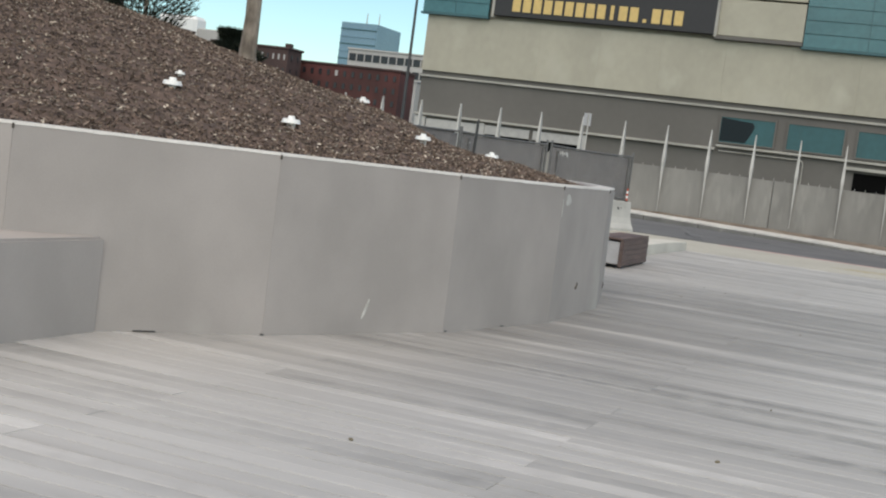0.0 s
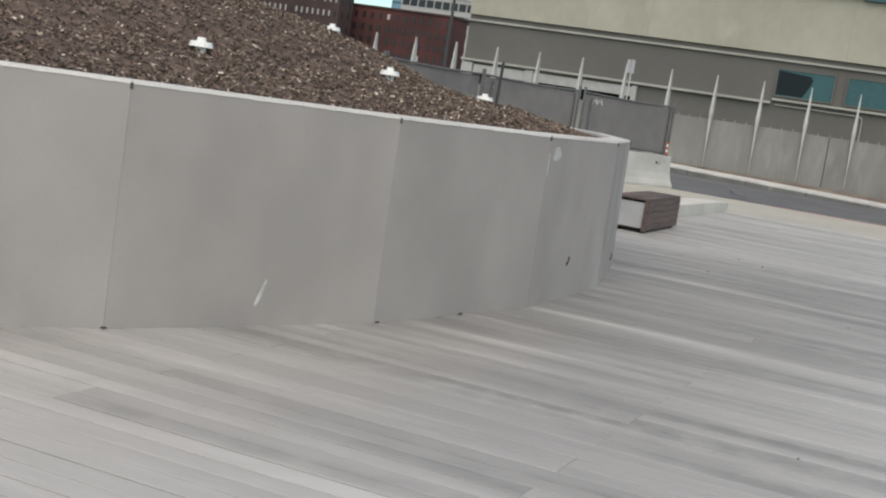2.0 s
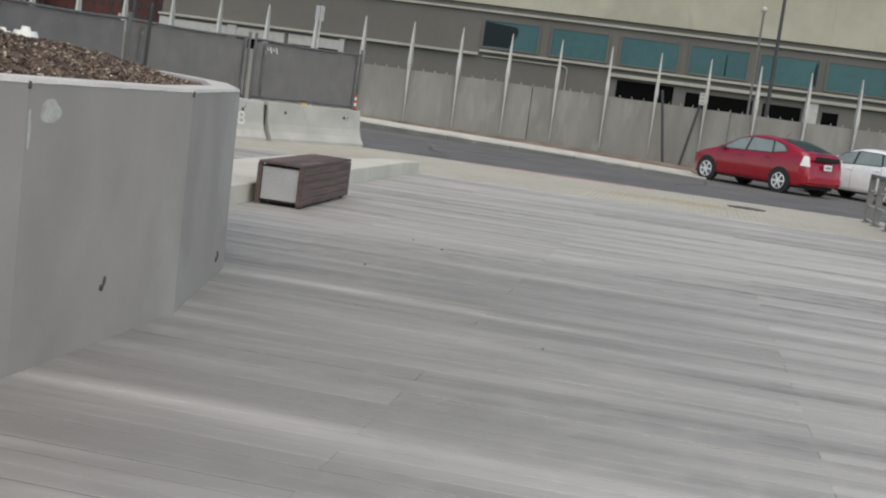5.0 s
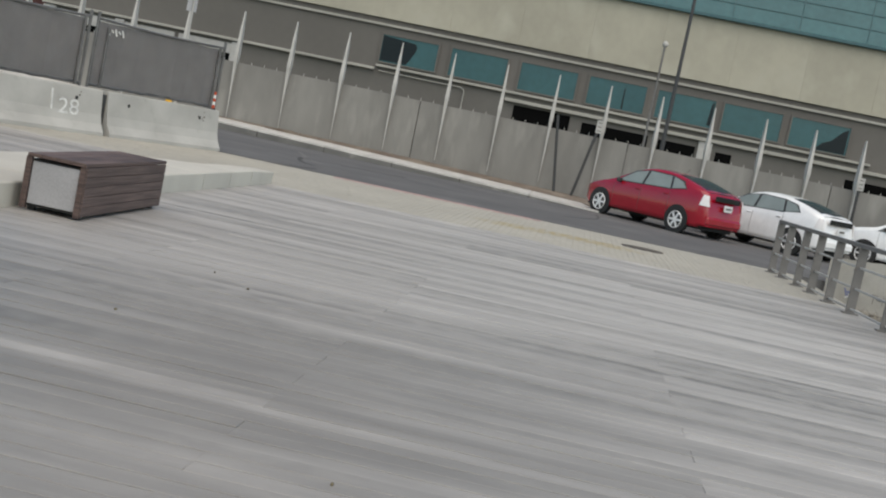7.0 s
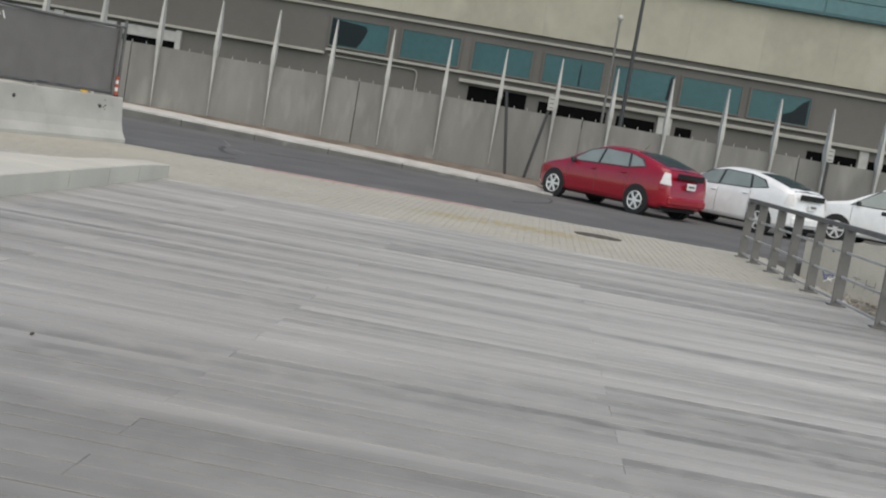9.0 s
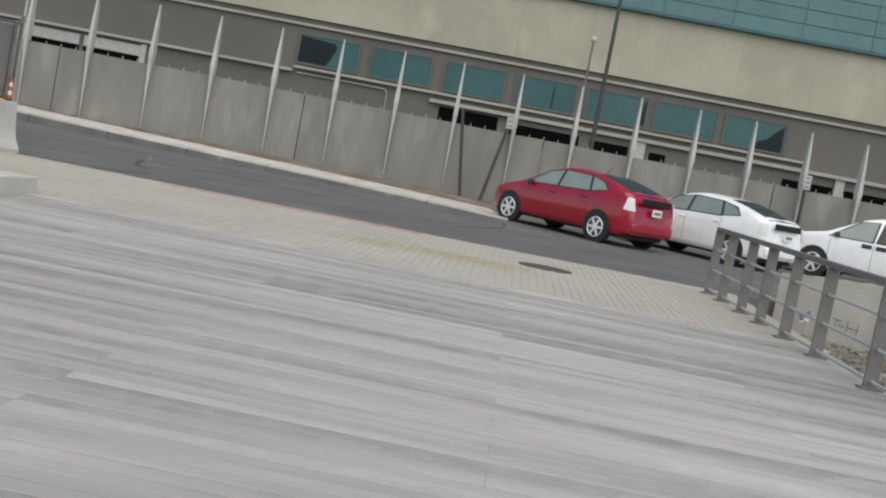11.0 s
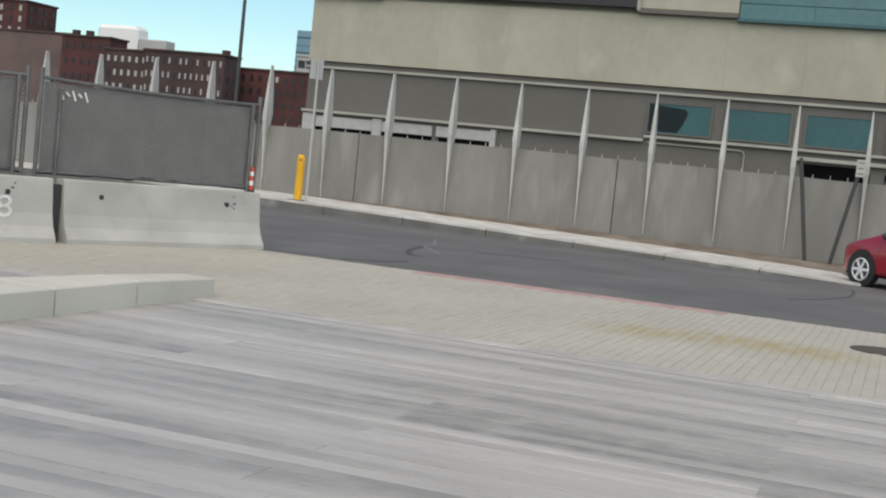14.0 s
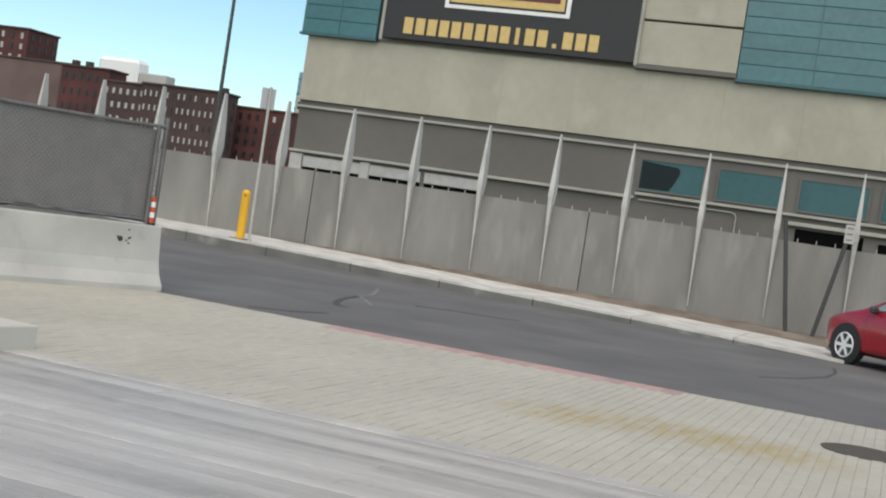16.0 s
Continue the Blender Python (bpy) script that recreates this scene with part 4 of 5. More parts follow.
for k in range(2200):
    x, y = g.uniform(4.35, 9.0), g.uniform(24.0, 38.5)
    if y > 36.4 - (x - 4.85) * 0.716:
        continue
    r = g.uniform(0.012, 0.042) * (2.2 if g.random() < 0.05 else 1)
    base = -0.42 + 0.06 * g.random() + 0.006 * max(0, y - 29)
    t = bmesh.new()
    bmesh.ops.create_icosphere(t, subdivisions=1, radius=r)
    off = len(verts)
    for v in t.verts:
        d = 0.75 + 0.4 * g.random()
        verts.append((x + v.co.x * d * 1.2, y + v.co.y * d, base + v.co.z * d * 0.7))
    for f in t.faces:
        faces.append([off + v.index for v in f.verts])
    t.free()
me = bpy.data.meshes.new("rubble")
me.from_pydata(verts, [], faces)
me.materials.append(ROCK)
tagged(new("rubble", me), "grey stones and broken rubble below the deck edge", "rubble", kind="stuff")


def broken_stone(x, y, z, size, turn, seed):
    """An angular lump of broken concrete with uneven faces."""
    g2 = random.Random(seed)
    bm = B()
    bmesh.ops.create_icosphere(bm, subdivisions=2, radius=1.0)
    for v in bm.verts:
        d = 1.0 + 0.28 * noise.noise((v.co.x * 1.4 + seed, v.co.y * 1.4, v.co.z * 1.4)) + g2.uniform(-0.05, 0.05)
        c = [max(-0.62, min(0.62, q * d)) for q in v.co]
        v.co = Vector((c[0] * size[0], c[1] * size[1], c[2] * size[2]))
    bmesh.ops.transform(bm, matrix=pose(x, y, z, g2.uniform(-12, 12), g2.uniform(-12, 12), turn), verts=bm.verts[:])
    return solid("broken_stone", bm, ROCK, "angular lump of broken pale concrete in the rubble", "stone", group="stones below the deck edge")


STONES = ((5.52, 32.55, -0.37, 0.30, 0.24, 0.16), (5.95, 33.35, -0.33, 0.42, 0.30, 0.26), (6.32, 33.55, -0.35, 0.34, 0.40, 0.24), (5.95, 32.35, -0.36, 0.36, 0.28, 0.20),
          (5.62, 31.75, -0.35, 0.55, 0.34, 0.17), (6.75, 33.75, -0.36, 0.40, 0.26, 0.20), (6.35, 32.7, -0.38, 0.26, 0.30, 0.18), (5.05, 31.6, -0.39, 0.20, 0.24, 0.13),
          (5.50, 34.1, -0.39, 0.22, 0.17, 0.13))
for k, (x, y, z, sx, sy, sz) in enumerate(STONES):
    broken_stone(x, y, z - 0.04, (sx, sy, sz), 37 * k, k + 3)
verts, faces = [], []
for k in range(420):
    x, y = g.uniform(4.4, 6.3), g.uniform(30.5, 35.8)
    if y > 35.9 - (x - 4.85) * 0.716:
        continue
    p = Vector((x, y, -0.40))
    d = Vector((g.uniform(-1, 1), g.uniform(-1, 1), g.uniform(0.2, 1.1))).normalized()
    for _ in range(4):
        q = p + d * g.uniform(0.04, 0.09)
        side = d.cross(Vector((0.3, 0.5, 0.8))).normalized() * 0.004
        up = d.cross(side).normalized() * 0.004
        off = len(verts)
        for c in (p, q):
            verts += [c + side, c - side * 0.5 + up, c - side * 0.5 - up]
        faces += [(off, off + 1, off + 4, off + 3), (off + 1, off + 2, off + 5, off + 4), (off + 2, off, off + 3, off + 5)]
        p, d = q, (d + Vector((g.uniform(-0.6, 0.6), g.uniform(-0.6, 0.6), g.uniform(-0.7, 0.2)))).normalized()
me = bpy.data.meshes.new("dry_stems")
me.from_pydata(verts, [], faces)
me.materials.append(STRAW)
tagged(new("dry_stems", me), "tangled dry grey plant stems in the rubble", "dry stems", kind="stuff")
bm = B()
box(bm, (0, 0, 0), (2.2, 0.22, 0.2), pose(5.3, 27.6, -0.22, 0, -4, 62), bevel=0.02)
solid("timber_beam", bm, PLANKWOOD, "pale timber beam lying in the rubble", "beam")


# ---- parked cars ----
def lerp(table, x):
    for (a, va), (b, vb) in zip(table, table[1:]):
        if a >= x >= b:
            return vb + (va - vb) * (x - b) / (a - b)
    return table[0][1] if x > table[0][0] else table[-1][1]


def eased(table, x):
    """The table's value with its corners rounded off."""
    d = min(0.10, table[0][0] - x, x - table[-1][0])
    return sum(lerp(table, x + d * f) for f in (-1, -0.5, 0, 0.5, 1)) / 5


def car(label, at, paint, top, width, belt, windows, glass, wheels_x, wheel_r, rear):
    e = thing("car", label, "car", "parked cars", at)

    def half(x, z):
        w, zb = eased(width, x), lerp(belt, x)
        if z < 0.55:
            return w * (0.965 + 0.035 * max(0, (z - 0.2)) / 0.35)
        if z < zb:
            return w * (1 - 0.05 * ((z - 0.55) / (zb - 0.55)) ** 2)
        return w * (0.95 - 0.30 * (z - zb) / 0.55)

    stations = []
    x = top[0][0]
    while x > top[-1][0]:
        stations.append(x)
        x -= 0.06
    stations.append(top[-1][0])
    bm = B()
    rings = []
    for x in stations:
        zt = eased(top, x)
        z0 = 0.24 if abs(x) < top[0][0] - 0.25 else 0.30
        ring = [(0.0, z0)]
        K = 11
        for k in range(K):
            z = z0 + (zt - 0.035 - z0) * k / (K - 1)
            ring.append((half(x, z), z))
        ring.append((half(x, zt - 0.035) * 0.86, zt - 0.006))
        ring.append((half(x, zt - 0.035) * 0.45, zt + 0.012))
        ring += [(-y, z) for y, z in ring[:0:-1]]
        rings.append([bm.verts.new((x, y, z)) for y, z in ring])
    k = len(rings[0])
    for p, q in zip(rings, rings[1:]):
        for i in range(k):
            bm.faces.new((p[i], p[(i + 1) % k], q[(i + 1) % k], q[i]))
    bm.faces.new(rings[0])
    bm.faces.new(rings[-1][::-1])
    part("body", bm, paint, e, smooth=True)
    panes = []
    for poly, mat, name in windows:
        panes.append((poly, mat, name, 0.011))
        if name != "side_lamp":
            (la, lb), (ha, hb) = poly
            panes.append((((( la[0] + 0.06, la[1] - 0.022), (lb[0] - 0.045, lb[1] - 0.022)), ((ha[0] + 0.03, ha[1] + 0.022), (hb[0] - 0.045, hb[1] + 0.022))), BLACKP, "window_trim", 0.004))
    for poly, mat, name, off in panes:
        for sgn in (1, -1):
            bm = B()
            n = 6
            # rows between lower and upper edge, following the body side
            lo_e, hi_e = poly
            rows = []
            for i in range(n + 1):
                a = [lo_e[0][j] + (lo_e[1][j] - lo_e[0][j]) * i / n for j in (0, 1)]
                b = [hi_e[0][j] + (hi_e[1][j] - hi_e[0][j]) * i / n for j in (0, 1)]
                row = []
                for s in range(4):
                    x, z = a[0] + (b[0] - a[0]) * s / 3, a[1] + (b[1] - a[1]) * s / 3
                    row.append(bm.verts.new((x, sgn * (half(x, z) + off), z)))
                rows.append(row)
            for p, q in zip(rows, rows[1:]):
                for s in range(3):
                    bm.faces.new((p[s], q[s], q[s + 1], p[s + 1]))
            ext = bmesh.ops.extrude_face_region(bm, geom=bm.faces[:])
            for v in ext["geom"]:
                if isinstance(v, bmesh.types.BMVert):
                    v.co.y -= sgn * 0.03
            part(name, bm, mat, e)
    for x0, x1, hw, mat in glass:
        bm = B()
        rows = []
        for i in range(7):
            x = x0 + (x1 - x0) * i / 6
            z = eased(top, x)
            rows.append([bm.verts.new((x, hw * s, z + 0.024 - 0.020 * s * s)) for s in (-1, -0.5, 0, 0.5, 1)])
        for p, q in zip(rows, rows[1:]):
            for s in range(4):
                bm.faces.new((p[s], q[s], q[s + 1], p[s + 1]))
        ext = bmesh.ops.extrude_face_region(bm, geom=bm.faces[:])
        for v in ext["geom"]:
            if isinstance(v, bmesh.types.BMVert):
                v.co.z -= 0.03
        part("windscreen" if x0 > 0 else "rear_window", bm, mat, e)
    for wx in wheels_x:
        for sgn in (1, -1):
            yo = max(half(wx + d, 0.55) for d in (-0.3, 0, 0.3)) - 0.004
            bm = B()
            tube(bm, (wx, sgn * (yo - 0.12), wheel_r + 0.02), (wx, sgn * (yo + 0.006), wheel_r + 0.02), wheel_r + 0.055, n=28)
            part("wheel_arch", bm, DARK, e)
            bm = B()
            tube(bm, (wx, sgn * (yo - 0.2), wheel_r), (wx, sgn * (yo + 0.012), wheel_r), wheel_r, wheel_r - 0.015, 28)
            w = part("wheel", bm, DARK, e, "black tyre")
            bm = B()
            rr = wheel_r * 0.66
            tube(bm, (wx, sgn * (yo - 0.01), wheel_r), (wx, sgn * (yo + 0.016), wheel_r), rr, rr, 24)
            part("rim_disc", bm, BLACKP, w)
            bm = B()
            for a in range(6):
                t = a * math.pi / 3
                mm = Matrix.Translation((wx, sgn * (yo + 0.020), wheel_r)) @ Euler((0, t, 0)).to_matrix().to_4x4()
                box(bm, (rr * 0.52, 0, 0), (rr * 0.92, 0.014, 0.055), mm)
            tube(bm, (wx, sgn * (yo + 0.012), wheel_r), (wx, sgn * (yo + 0.03), wheel_r), 0.055, n=10)
            for a in range(24):
                t0, t1 = a * math.pi / 12, (a + 1) * math.pi / 12
                pts = [(rr * 1.02 * math.cos(t), rr * 1.02 * math.sin(t)) for t in (t0, t1)]
                tube(bm, (wx + pts[0][0], sgn * (yo + 0.016), wheel_r + pts[0][1]), (wx + pts[1][0], sgn * (yo + 0.016), wheel_r + pts[1][1]), 0.014, n=4)
            part("rim", bm, RIM, w, "silver alloy rim")
    for hx, hz in rear["handles"]:
        for sgn in (1, -1):
            bm = B()
            box(bm, (hx, sgn * (half(hx, hz) + 0.012), hz), rear.get("handle_size", (0.17, 0.03, 0.04)), bevel=0.012)
            part("door_handle", bm, rear["handle_mat"], e)
    for sx in rear["seams"]:
        for sgn in (1, -1):
            bm = B()
            prev = None
            for k in range(8):
                z = 0.34 + k * (lerp(belt, sx) - 0.36) / 7
                c = Vector((sx, sgn * (half(sx, z) + 0.001), z))
                if prev is not None:
                    tube(bm, prev, c, 0.005, n=4)
                prev = c
            part("door_seam", bm, BLACKP, e)
    for sgn in (1, -1):
        bm = B()
        mx, mz = rear["mirror"]
        box(bm, (mx, sgn * (half(mx, mz) + 0.09), mz), (0.10, 0.17, 0.12), bevel=0.03)
        part("mirror", bm, rear["mirror_mat"], e)
        if rear.get("lamp"):
            bm = B()
            tx = top[-1][0]
            lz0, lz1 = rear["lamp"]
            box(bm, (tx + 0.06, sgn * (half(tx, lz0) - 0.055), (lz0 + lz1) / 2), (0.10, 0.15, lz1 - lz0), bevel=0.03)
            part("tail_lamp", bm, rear["lamp_mat"], e, "clear tail lamp")
    tx = top[-1][0]
    bm = B()
    box(bm, (tx + 0.012, 0, (rear["panel"][0] + rear["panel"][1]) / 2), (0.05, 0.98, rear["panel"][1] - rear["panel"][0]), bevel=0.02)
    part("tail_panel", bm, rear["panel_mat"], e)
    bm = B()
    box(bm, (tx - 0.042, 0, rear["plate"]), (0.02, 0.31, 0.155), bevel=0.003)
    pl = part("number_plate", bm, PLATE, e, "white plate with a dark bar")
    bm = B()
    box(bm, (tx - 0.054, 0, rear["plate"]), (0.004, 0.22, 0.05))
    part("plate_bar", bm, RAIL, pl)
    bm = B()
    box(bm, (tx + 0.04, 0, 0.44), (0.16, 2 * width[-1][1] + 0.1, 0.22), bevel=0.05)
    part("rear_bumper", bm, paint, e)
    bm = B()
    box(bm, (0, 0, 0.235), (top[0][0] - top[-1][0] - 0.5, 1.3, 0.10))
    part("underside", bm, DARK, e)
    return e


TOP = [(2.22, 0.45), (2.19, 0.60), (2.08, 0.70), (1.85, 0.80), (1.5, 0.90), (1.2, 0.975), (1.0, 1.05), (0.6, 1.25), (0.25, 1.40), (-0.1, 1.475), (-0.45, 1.485), (-0.9, 1.45), (-1.3, 1.365),
       (-1.7, 1.255), (-2.0, 1.16), (-2.09, 1.125), (-2.14, 0.98), (-2.18, 0.62), (-2.20, 0.42)]
WID = [(2.22, 0.42), (2.12, 0.62), (1.9, 0.755), (1.6, 0.825), (1.2, 0.852), (0.5, 0.862), (-1.0, 0.862), (-1.6, 0.845), (-1.9, 0.81), (-2.06, 0.765), (-2.15, 0.70), (-2.20, 0.63)]
BELT = [(2.22, 0.86), (1.0, 0.90), (-1.2, 1.0), (-2.20, 1.05)]
LAMPS = ((((-1.95, 0.80), (-2.175, 0.79)), ((-2.0, 1.07), (-2.115, 1.06))), LAMPCLEAR, "side_lamp")
WIN = [LAMPS, (((( 0.88, 0.985), (0.05, 1.015)), ((0.42, 1.285), (0.03, 1.37))), CARGLASS, "front_side_window"),
       ((((-0.03, 1.018), (-0.92, 1.05)), ((-0.05, 1.38), (-0.80, 1.36))), CARGLASS, "rear_side_window"),
       ((((-0.99, 1.06), (-1.40, 1.13)), ((-0.88, 1.355), (-1.22, 1.275))), CARGLASS, "quarter_window")]
GLASS = [(0.98, 0.24, 0.58, CARGLASS), (-0.98, -2.03, 0.54, DARKGLASS)]
REAR = dict(handles=[(0.10, 0.86), (-0.86, 0.90)], handle_mat=CARRED, seams=[0.95, 0.0, -0.98], mirror=(0.78, 0.99), mirror_mat=BLACKP,
            panel=(0.95, 1.09), panel_mat=DARKGLASS, plate=0.82)


def car_pose(front, rear_, half_track):
    f, r = Vector(front), Vector(rear_)
    d = (f - r).normalized()
    mid = (f + r) / 2 + Vector((d.y, -d.x)) * half_track
    return pose(mid.x, mid.y, 0.012, 0, 0, math.degrees(math.atan2(d.y, d.x)))


red = car("red hatchback with silver wheels parked at an angle to the kerb", car_pose((0.55, 46.13), (2.46, 44.23), 0.78), CARRED, TOP, WID, BELT, WIN, GLASS, (1.35, -1.35), 0.31, REAR)
bm = B()
tube(bm, (-0.62, 0, 1.46), (-0.78, 0, 1.62), 0.006, n=5)
part("aerial", bm, BLACKP, red)
car("white hatchback parked beside the red one", car_pose((3.62, 47.2), (5.50, 45.28), 0.78), CARWHITE, TOP, WID, BELT, WIN, GLASS, (1.35, -1.35), 0.31, dict(REAR, handle_mat=CARWHITE, mirror_mat=CARWHITE))
VTOP = [(2.45, 0.62), (2.40, 0.80), (2.2, 0.93), (1.6, 1.06), (1.25, 1.13), (0.95, 1.29), (0.45, 1.56), (0.1, 1.65), (-0.6, 1.69), (-1.7, 1.67), (-2.07, 1.60), (-2.19, 1.38), (-2.25, 0.6)]
VWID = [(2.45, 0.60), (2.2, 0.78), (1.7, 0.88), (1.2, 0.91), (-1.7, 0.91), (-2.10, 0.86), (-2.25, 0.80)]
VBELT = [(2.45, 1.0), (1.2, 1.02), (-2.25, 1.06)]
VWIN = [((((1.12, 1.05), (0.12, 1.06)), ((0.50, 1.47), (0.10, 1.53))), CARGLASS, "front_side_window"),
        ((((-0.02, 1.07), (-1.92, 1.10)), ((-0.06, 1.54), (-1.82, 1.54))), VANGLASS, "rear_side_window")]
VREAR = dict(handle_size=(0.24, 0.04, 0.10), handles=[(0.22, 0.94), (-0.12, 0.94)], handle_mat=BLACKP, seams=[1.1, 0.06, -1.08], mirror=(0.95, 1.10), mirror_mat=BLACKP, lamp=(0.95, 1.5),
             lamp_mat=LAMPRED, panel=(1.1, 1.5), panel_mat=DARKGLASS, plate=0.85)
car("white minivan with dark rear glass parked beside the hatchbacks", car_pose((8.03, 48.05), (10.42, 46.68), 0.82), CARWHITE, VTOP, VWID, VBELT, VWIN,
    [(1.22, 0.5, 0.62, CARGLASS)], (1.42, -1.42), 0.33, VREAR)

# ---- arena behind the wall ----
AY = 124.4
arena = thing("arena_building", "large beige and grey arena with teal glass and a black billboard", "building")
bm = B()
box(bm, (4.4, AY + 22.4, 4.6), (111.0, 44.0, 10.4))
part("lower_wall", bm, GREYFACE, arena, "dark grey lower wall")
bm = B()
box(bm, (4.4, AY + 22.6, 26.0), (110.6, 44.0, 33.0))
part("upper_wall", bm, BEIGE, arena)
bm = B()
box(bm, (4.4, AY + 22.5, 42.8), (111.4, 45.0, 0.8), bevel=0.1)
part("roof", bm, LEDGE, arena)
x = -51.1
while x < 59:
    w = 6.18
    bm = B()
    box(bm, (x + w / 2, AY + 0.55, (9.82 + 15.55) / 2), (w - 0.008, 0.9, 15.55 - 9.82), bevel=0.003)
    part("facade_panel", bm, BEIGE, arena)
    if -21.6 < x + 0.3 < -14:
        for z0, z1 in ((15.95, 19.45), (19.6, 26.0), (26.1, 34.0)):
            bm = B()
            box(bm, (-17.4, AY + 0.15, (z0 + z1) / 2), (8.1, 0.9, z1 - z0 - 0.05), bevel=0.03)
            part("facade_panel", bm, BEIGE, arena)
    x += w
for z, h, d, x0, x1, mat in ((9.25, 0.22, 0.3, -51.3, 59.9, LEDGE), (5.28, 0.24, 0.5, -51.3, -20.0, LEDGE), (5.62, 0.22, 0.45, -19.9, 24.0, LEDGE), (4.95, 0.3, 0.5, -8.0, 59.9, LEDGE),
                             (15.75, 0.35, 0.9, -21.5, -13.3, GREYFACE)):
    bm = B()
    box(bm, ((x0 + x1) / 2, AY + 0.4 - d / 2, z), (x1 - x0, d, h), bevel=0.03)
    part("ledge", bm, mat, arena)
# window row
for k, x0 in enumerate((-19.75, -13.45, -7.15, -1.0, 5.08, 10.9, 16.78)):
    w, z0, z1 = 5.05, 6.02, 8.42
    bm = B()
    box(bm, (x0 + w / 2, AY + 0.37, (z0 + z1) / 2), (w, 0.08, z1 - z0))
    win = part("window", bm, WINTEAL, arena, "teal tinted window")
    bm = B()
    for c, s in (((x0 + w / 2, AY + 0.33, z0 - 0.06), (w + 0.3, 0.2, 0.12)), ((x0 + w / 2, AY + 0.33, z1 + 0.06), (w + 0.3, 0.2, 0.12)),
                 ((x0 - 0.08, AY + 0.33, (z0 + z1) / 2), (0.14, 0.2, z1 - z0)), ((x0 + w + 0.08, AY + 0.33, (z0 + z1) / 2), (0.14, 0.2, z1 - z0))):
        box(bm, c, s)
    part("window_frame", bm, GREYFACE, win)
    # Dark reflections in the glass, painted as flat shapes on the panes.
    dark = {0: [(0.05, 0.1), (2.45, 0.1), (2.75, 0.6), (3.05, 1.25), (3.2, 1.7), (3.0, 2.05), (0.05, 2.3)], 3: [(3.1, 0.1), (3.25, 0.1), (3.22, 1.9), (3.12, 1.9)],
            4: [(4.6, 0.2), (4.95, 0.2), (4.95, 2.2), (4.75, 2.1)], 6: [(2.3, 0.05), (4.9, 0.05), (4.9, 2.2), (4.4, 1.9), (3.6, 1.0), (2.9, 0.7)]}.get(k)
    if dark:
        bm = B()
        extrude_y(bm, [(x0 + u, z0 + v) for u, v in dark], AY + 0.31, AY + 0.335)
        part("dark_pane", bm, DARKREFLECT, win, "dark uneven reflection painted on the pane")
bm = B()
sweep(bm, [(-19.6, AY + 0.2, 5.15), (-12.1, AY + 0.2, 5.15), (-11.82, AY + 0.2, 5.05), (-11.7, AY + 0.2, 4.8), (-11.7, AY + 0.2, 2.0)], 0.055)
part("conduit", bm, LEDGE, arena, "pale conduit pipe")
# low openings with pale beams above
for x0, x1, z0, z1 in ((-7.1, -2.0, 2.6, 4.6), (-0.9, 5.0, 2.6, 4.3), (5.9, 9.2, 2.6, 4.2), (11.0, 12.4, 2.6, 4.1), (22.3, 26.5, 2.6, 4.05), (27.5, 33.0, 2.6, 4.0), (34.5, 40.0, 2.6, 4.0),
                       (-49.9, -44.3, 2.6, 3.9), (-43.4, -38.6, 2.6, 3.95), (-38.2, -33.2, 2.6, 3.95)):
    # Flat black sheet on the wall for the shade inside the opening.
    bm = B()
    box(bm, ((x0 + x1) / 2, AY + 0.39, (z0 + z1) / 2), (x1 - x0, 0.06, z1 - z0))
    part("opening", bm, VOID, arena, "garage opening with its inner shade painted black")
    if x0 < -30:
        bm = B()
        box(bm, ((x0 + x1) / 2, AY + 0.30, (z1 + 4.85) / 2 + 0.03), (x1 - x0, 0.22, 4.85 - z1), bevel=0.02)
        part("beam", bm, PALEBLD, arena, "pale concrete beam")
for x0, x1 in ((-51.2, -50.0), (-44.3, -43.4), (-33.2, -32.7), (9.4, 10.6), (26.6, 27.4), (33.1, 34.4)):
    bm = B()
    box(bm, ((x0 + x1) / 2, AY + 0.26, 2.6), (x1 - x0, 0.32, 4.9), bevel=0.03)
    part("pier", bm, PALEBLD, arena, "pale concrete pier")


def glass_field(x0, x1, z0, z1, mod, y):
    z = z0
    while z < z1:
        bm = B()
        box(bm, ((x0 + x1) / 2, y, z + mod / 2), (x1 - x0, 0.3, mod - 0.06))
        part("glass_band", bm, TEAL, arena, "teal glass band")
        z += mod
    bm = B()
    box(bm, ((x0 + x1) / 2, y + 0.16, (z0 + z1) / 2), (x1 - x0 + 0.1, 0.2, z1 - z0))
    part("glazing_back", bm, TEALFRAME, arena)
    bm = B()
    box(bm, ((x0 + x1) / 2, y - 0.05, z0 - 0.12), (x1 - x0 + 0.3, 0.55, 0.22), bevel=0.02)
    part("glazing_sill", bm, TEALFRAME, arena)
    n = int((x1 - x0) / 6.2)
    for k in range(1, n + 1):
        bm = B()
        box(bm, (x0 + (x1 - x0) * k / (n + 1), y - 0.16, (z0 + z1) / 2), (0.06, 0.06, z1 - z0))
        part("mullion", bm, TEALFRAME, arena)


glass_field(-51.6, -44.45, 15.75, 36.0, 1.25, AY - 0.15)
glass_field(-13.25, 38.6, 15.55, 36.0, 1.25, AY - 0.15)
bm = B()
box(bm, (38.95, AY - 0.2, 25.7), (0.5, 0.8, 20.8), bevel=0.05)
part("glazing_edge", bm, PALEBLD, arena)
bm = B()
tube(bm, (32.6, AY - 1.2, -0.6), (32.6, AY - 1.2, 30.0), 0.28, n=14)
part("column", bm, COLUMN, arena, "dark blue-grey steel column")
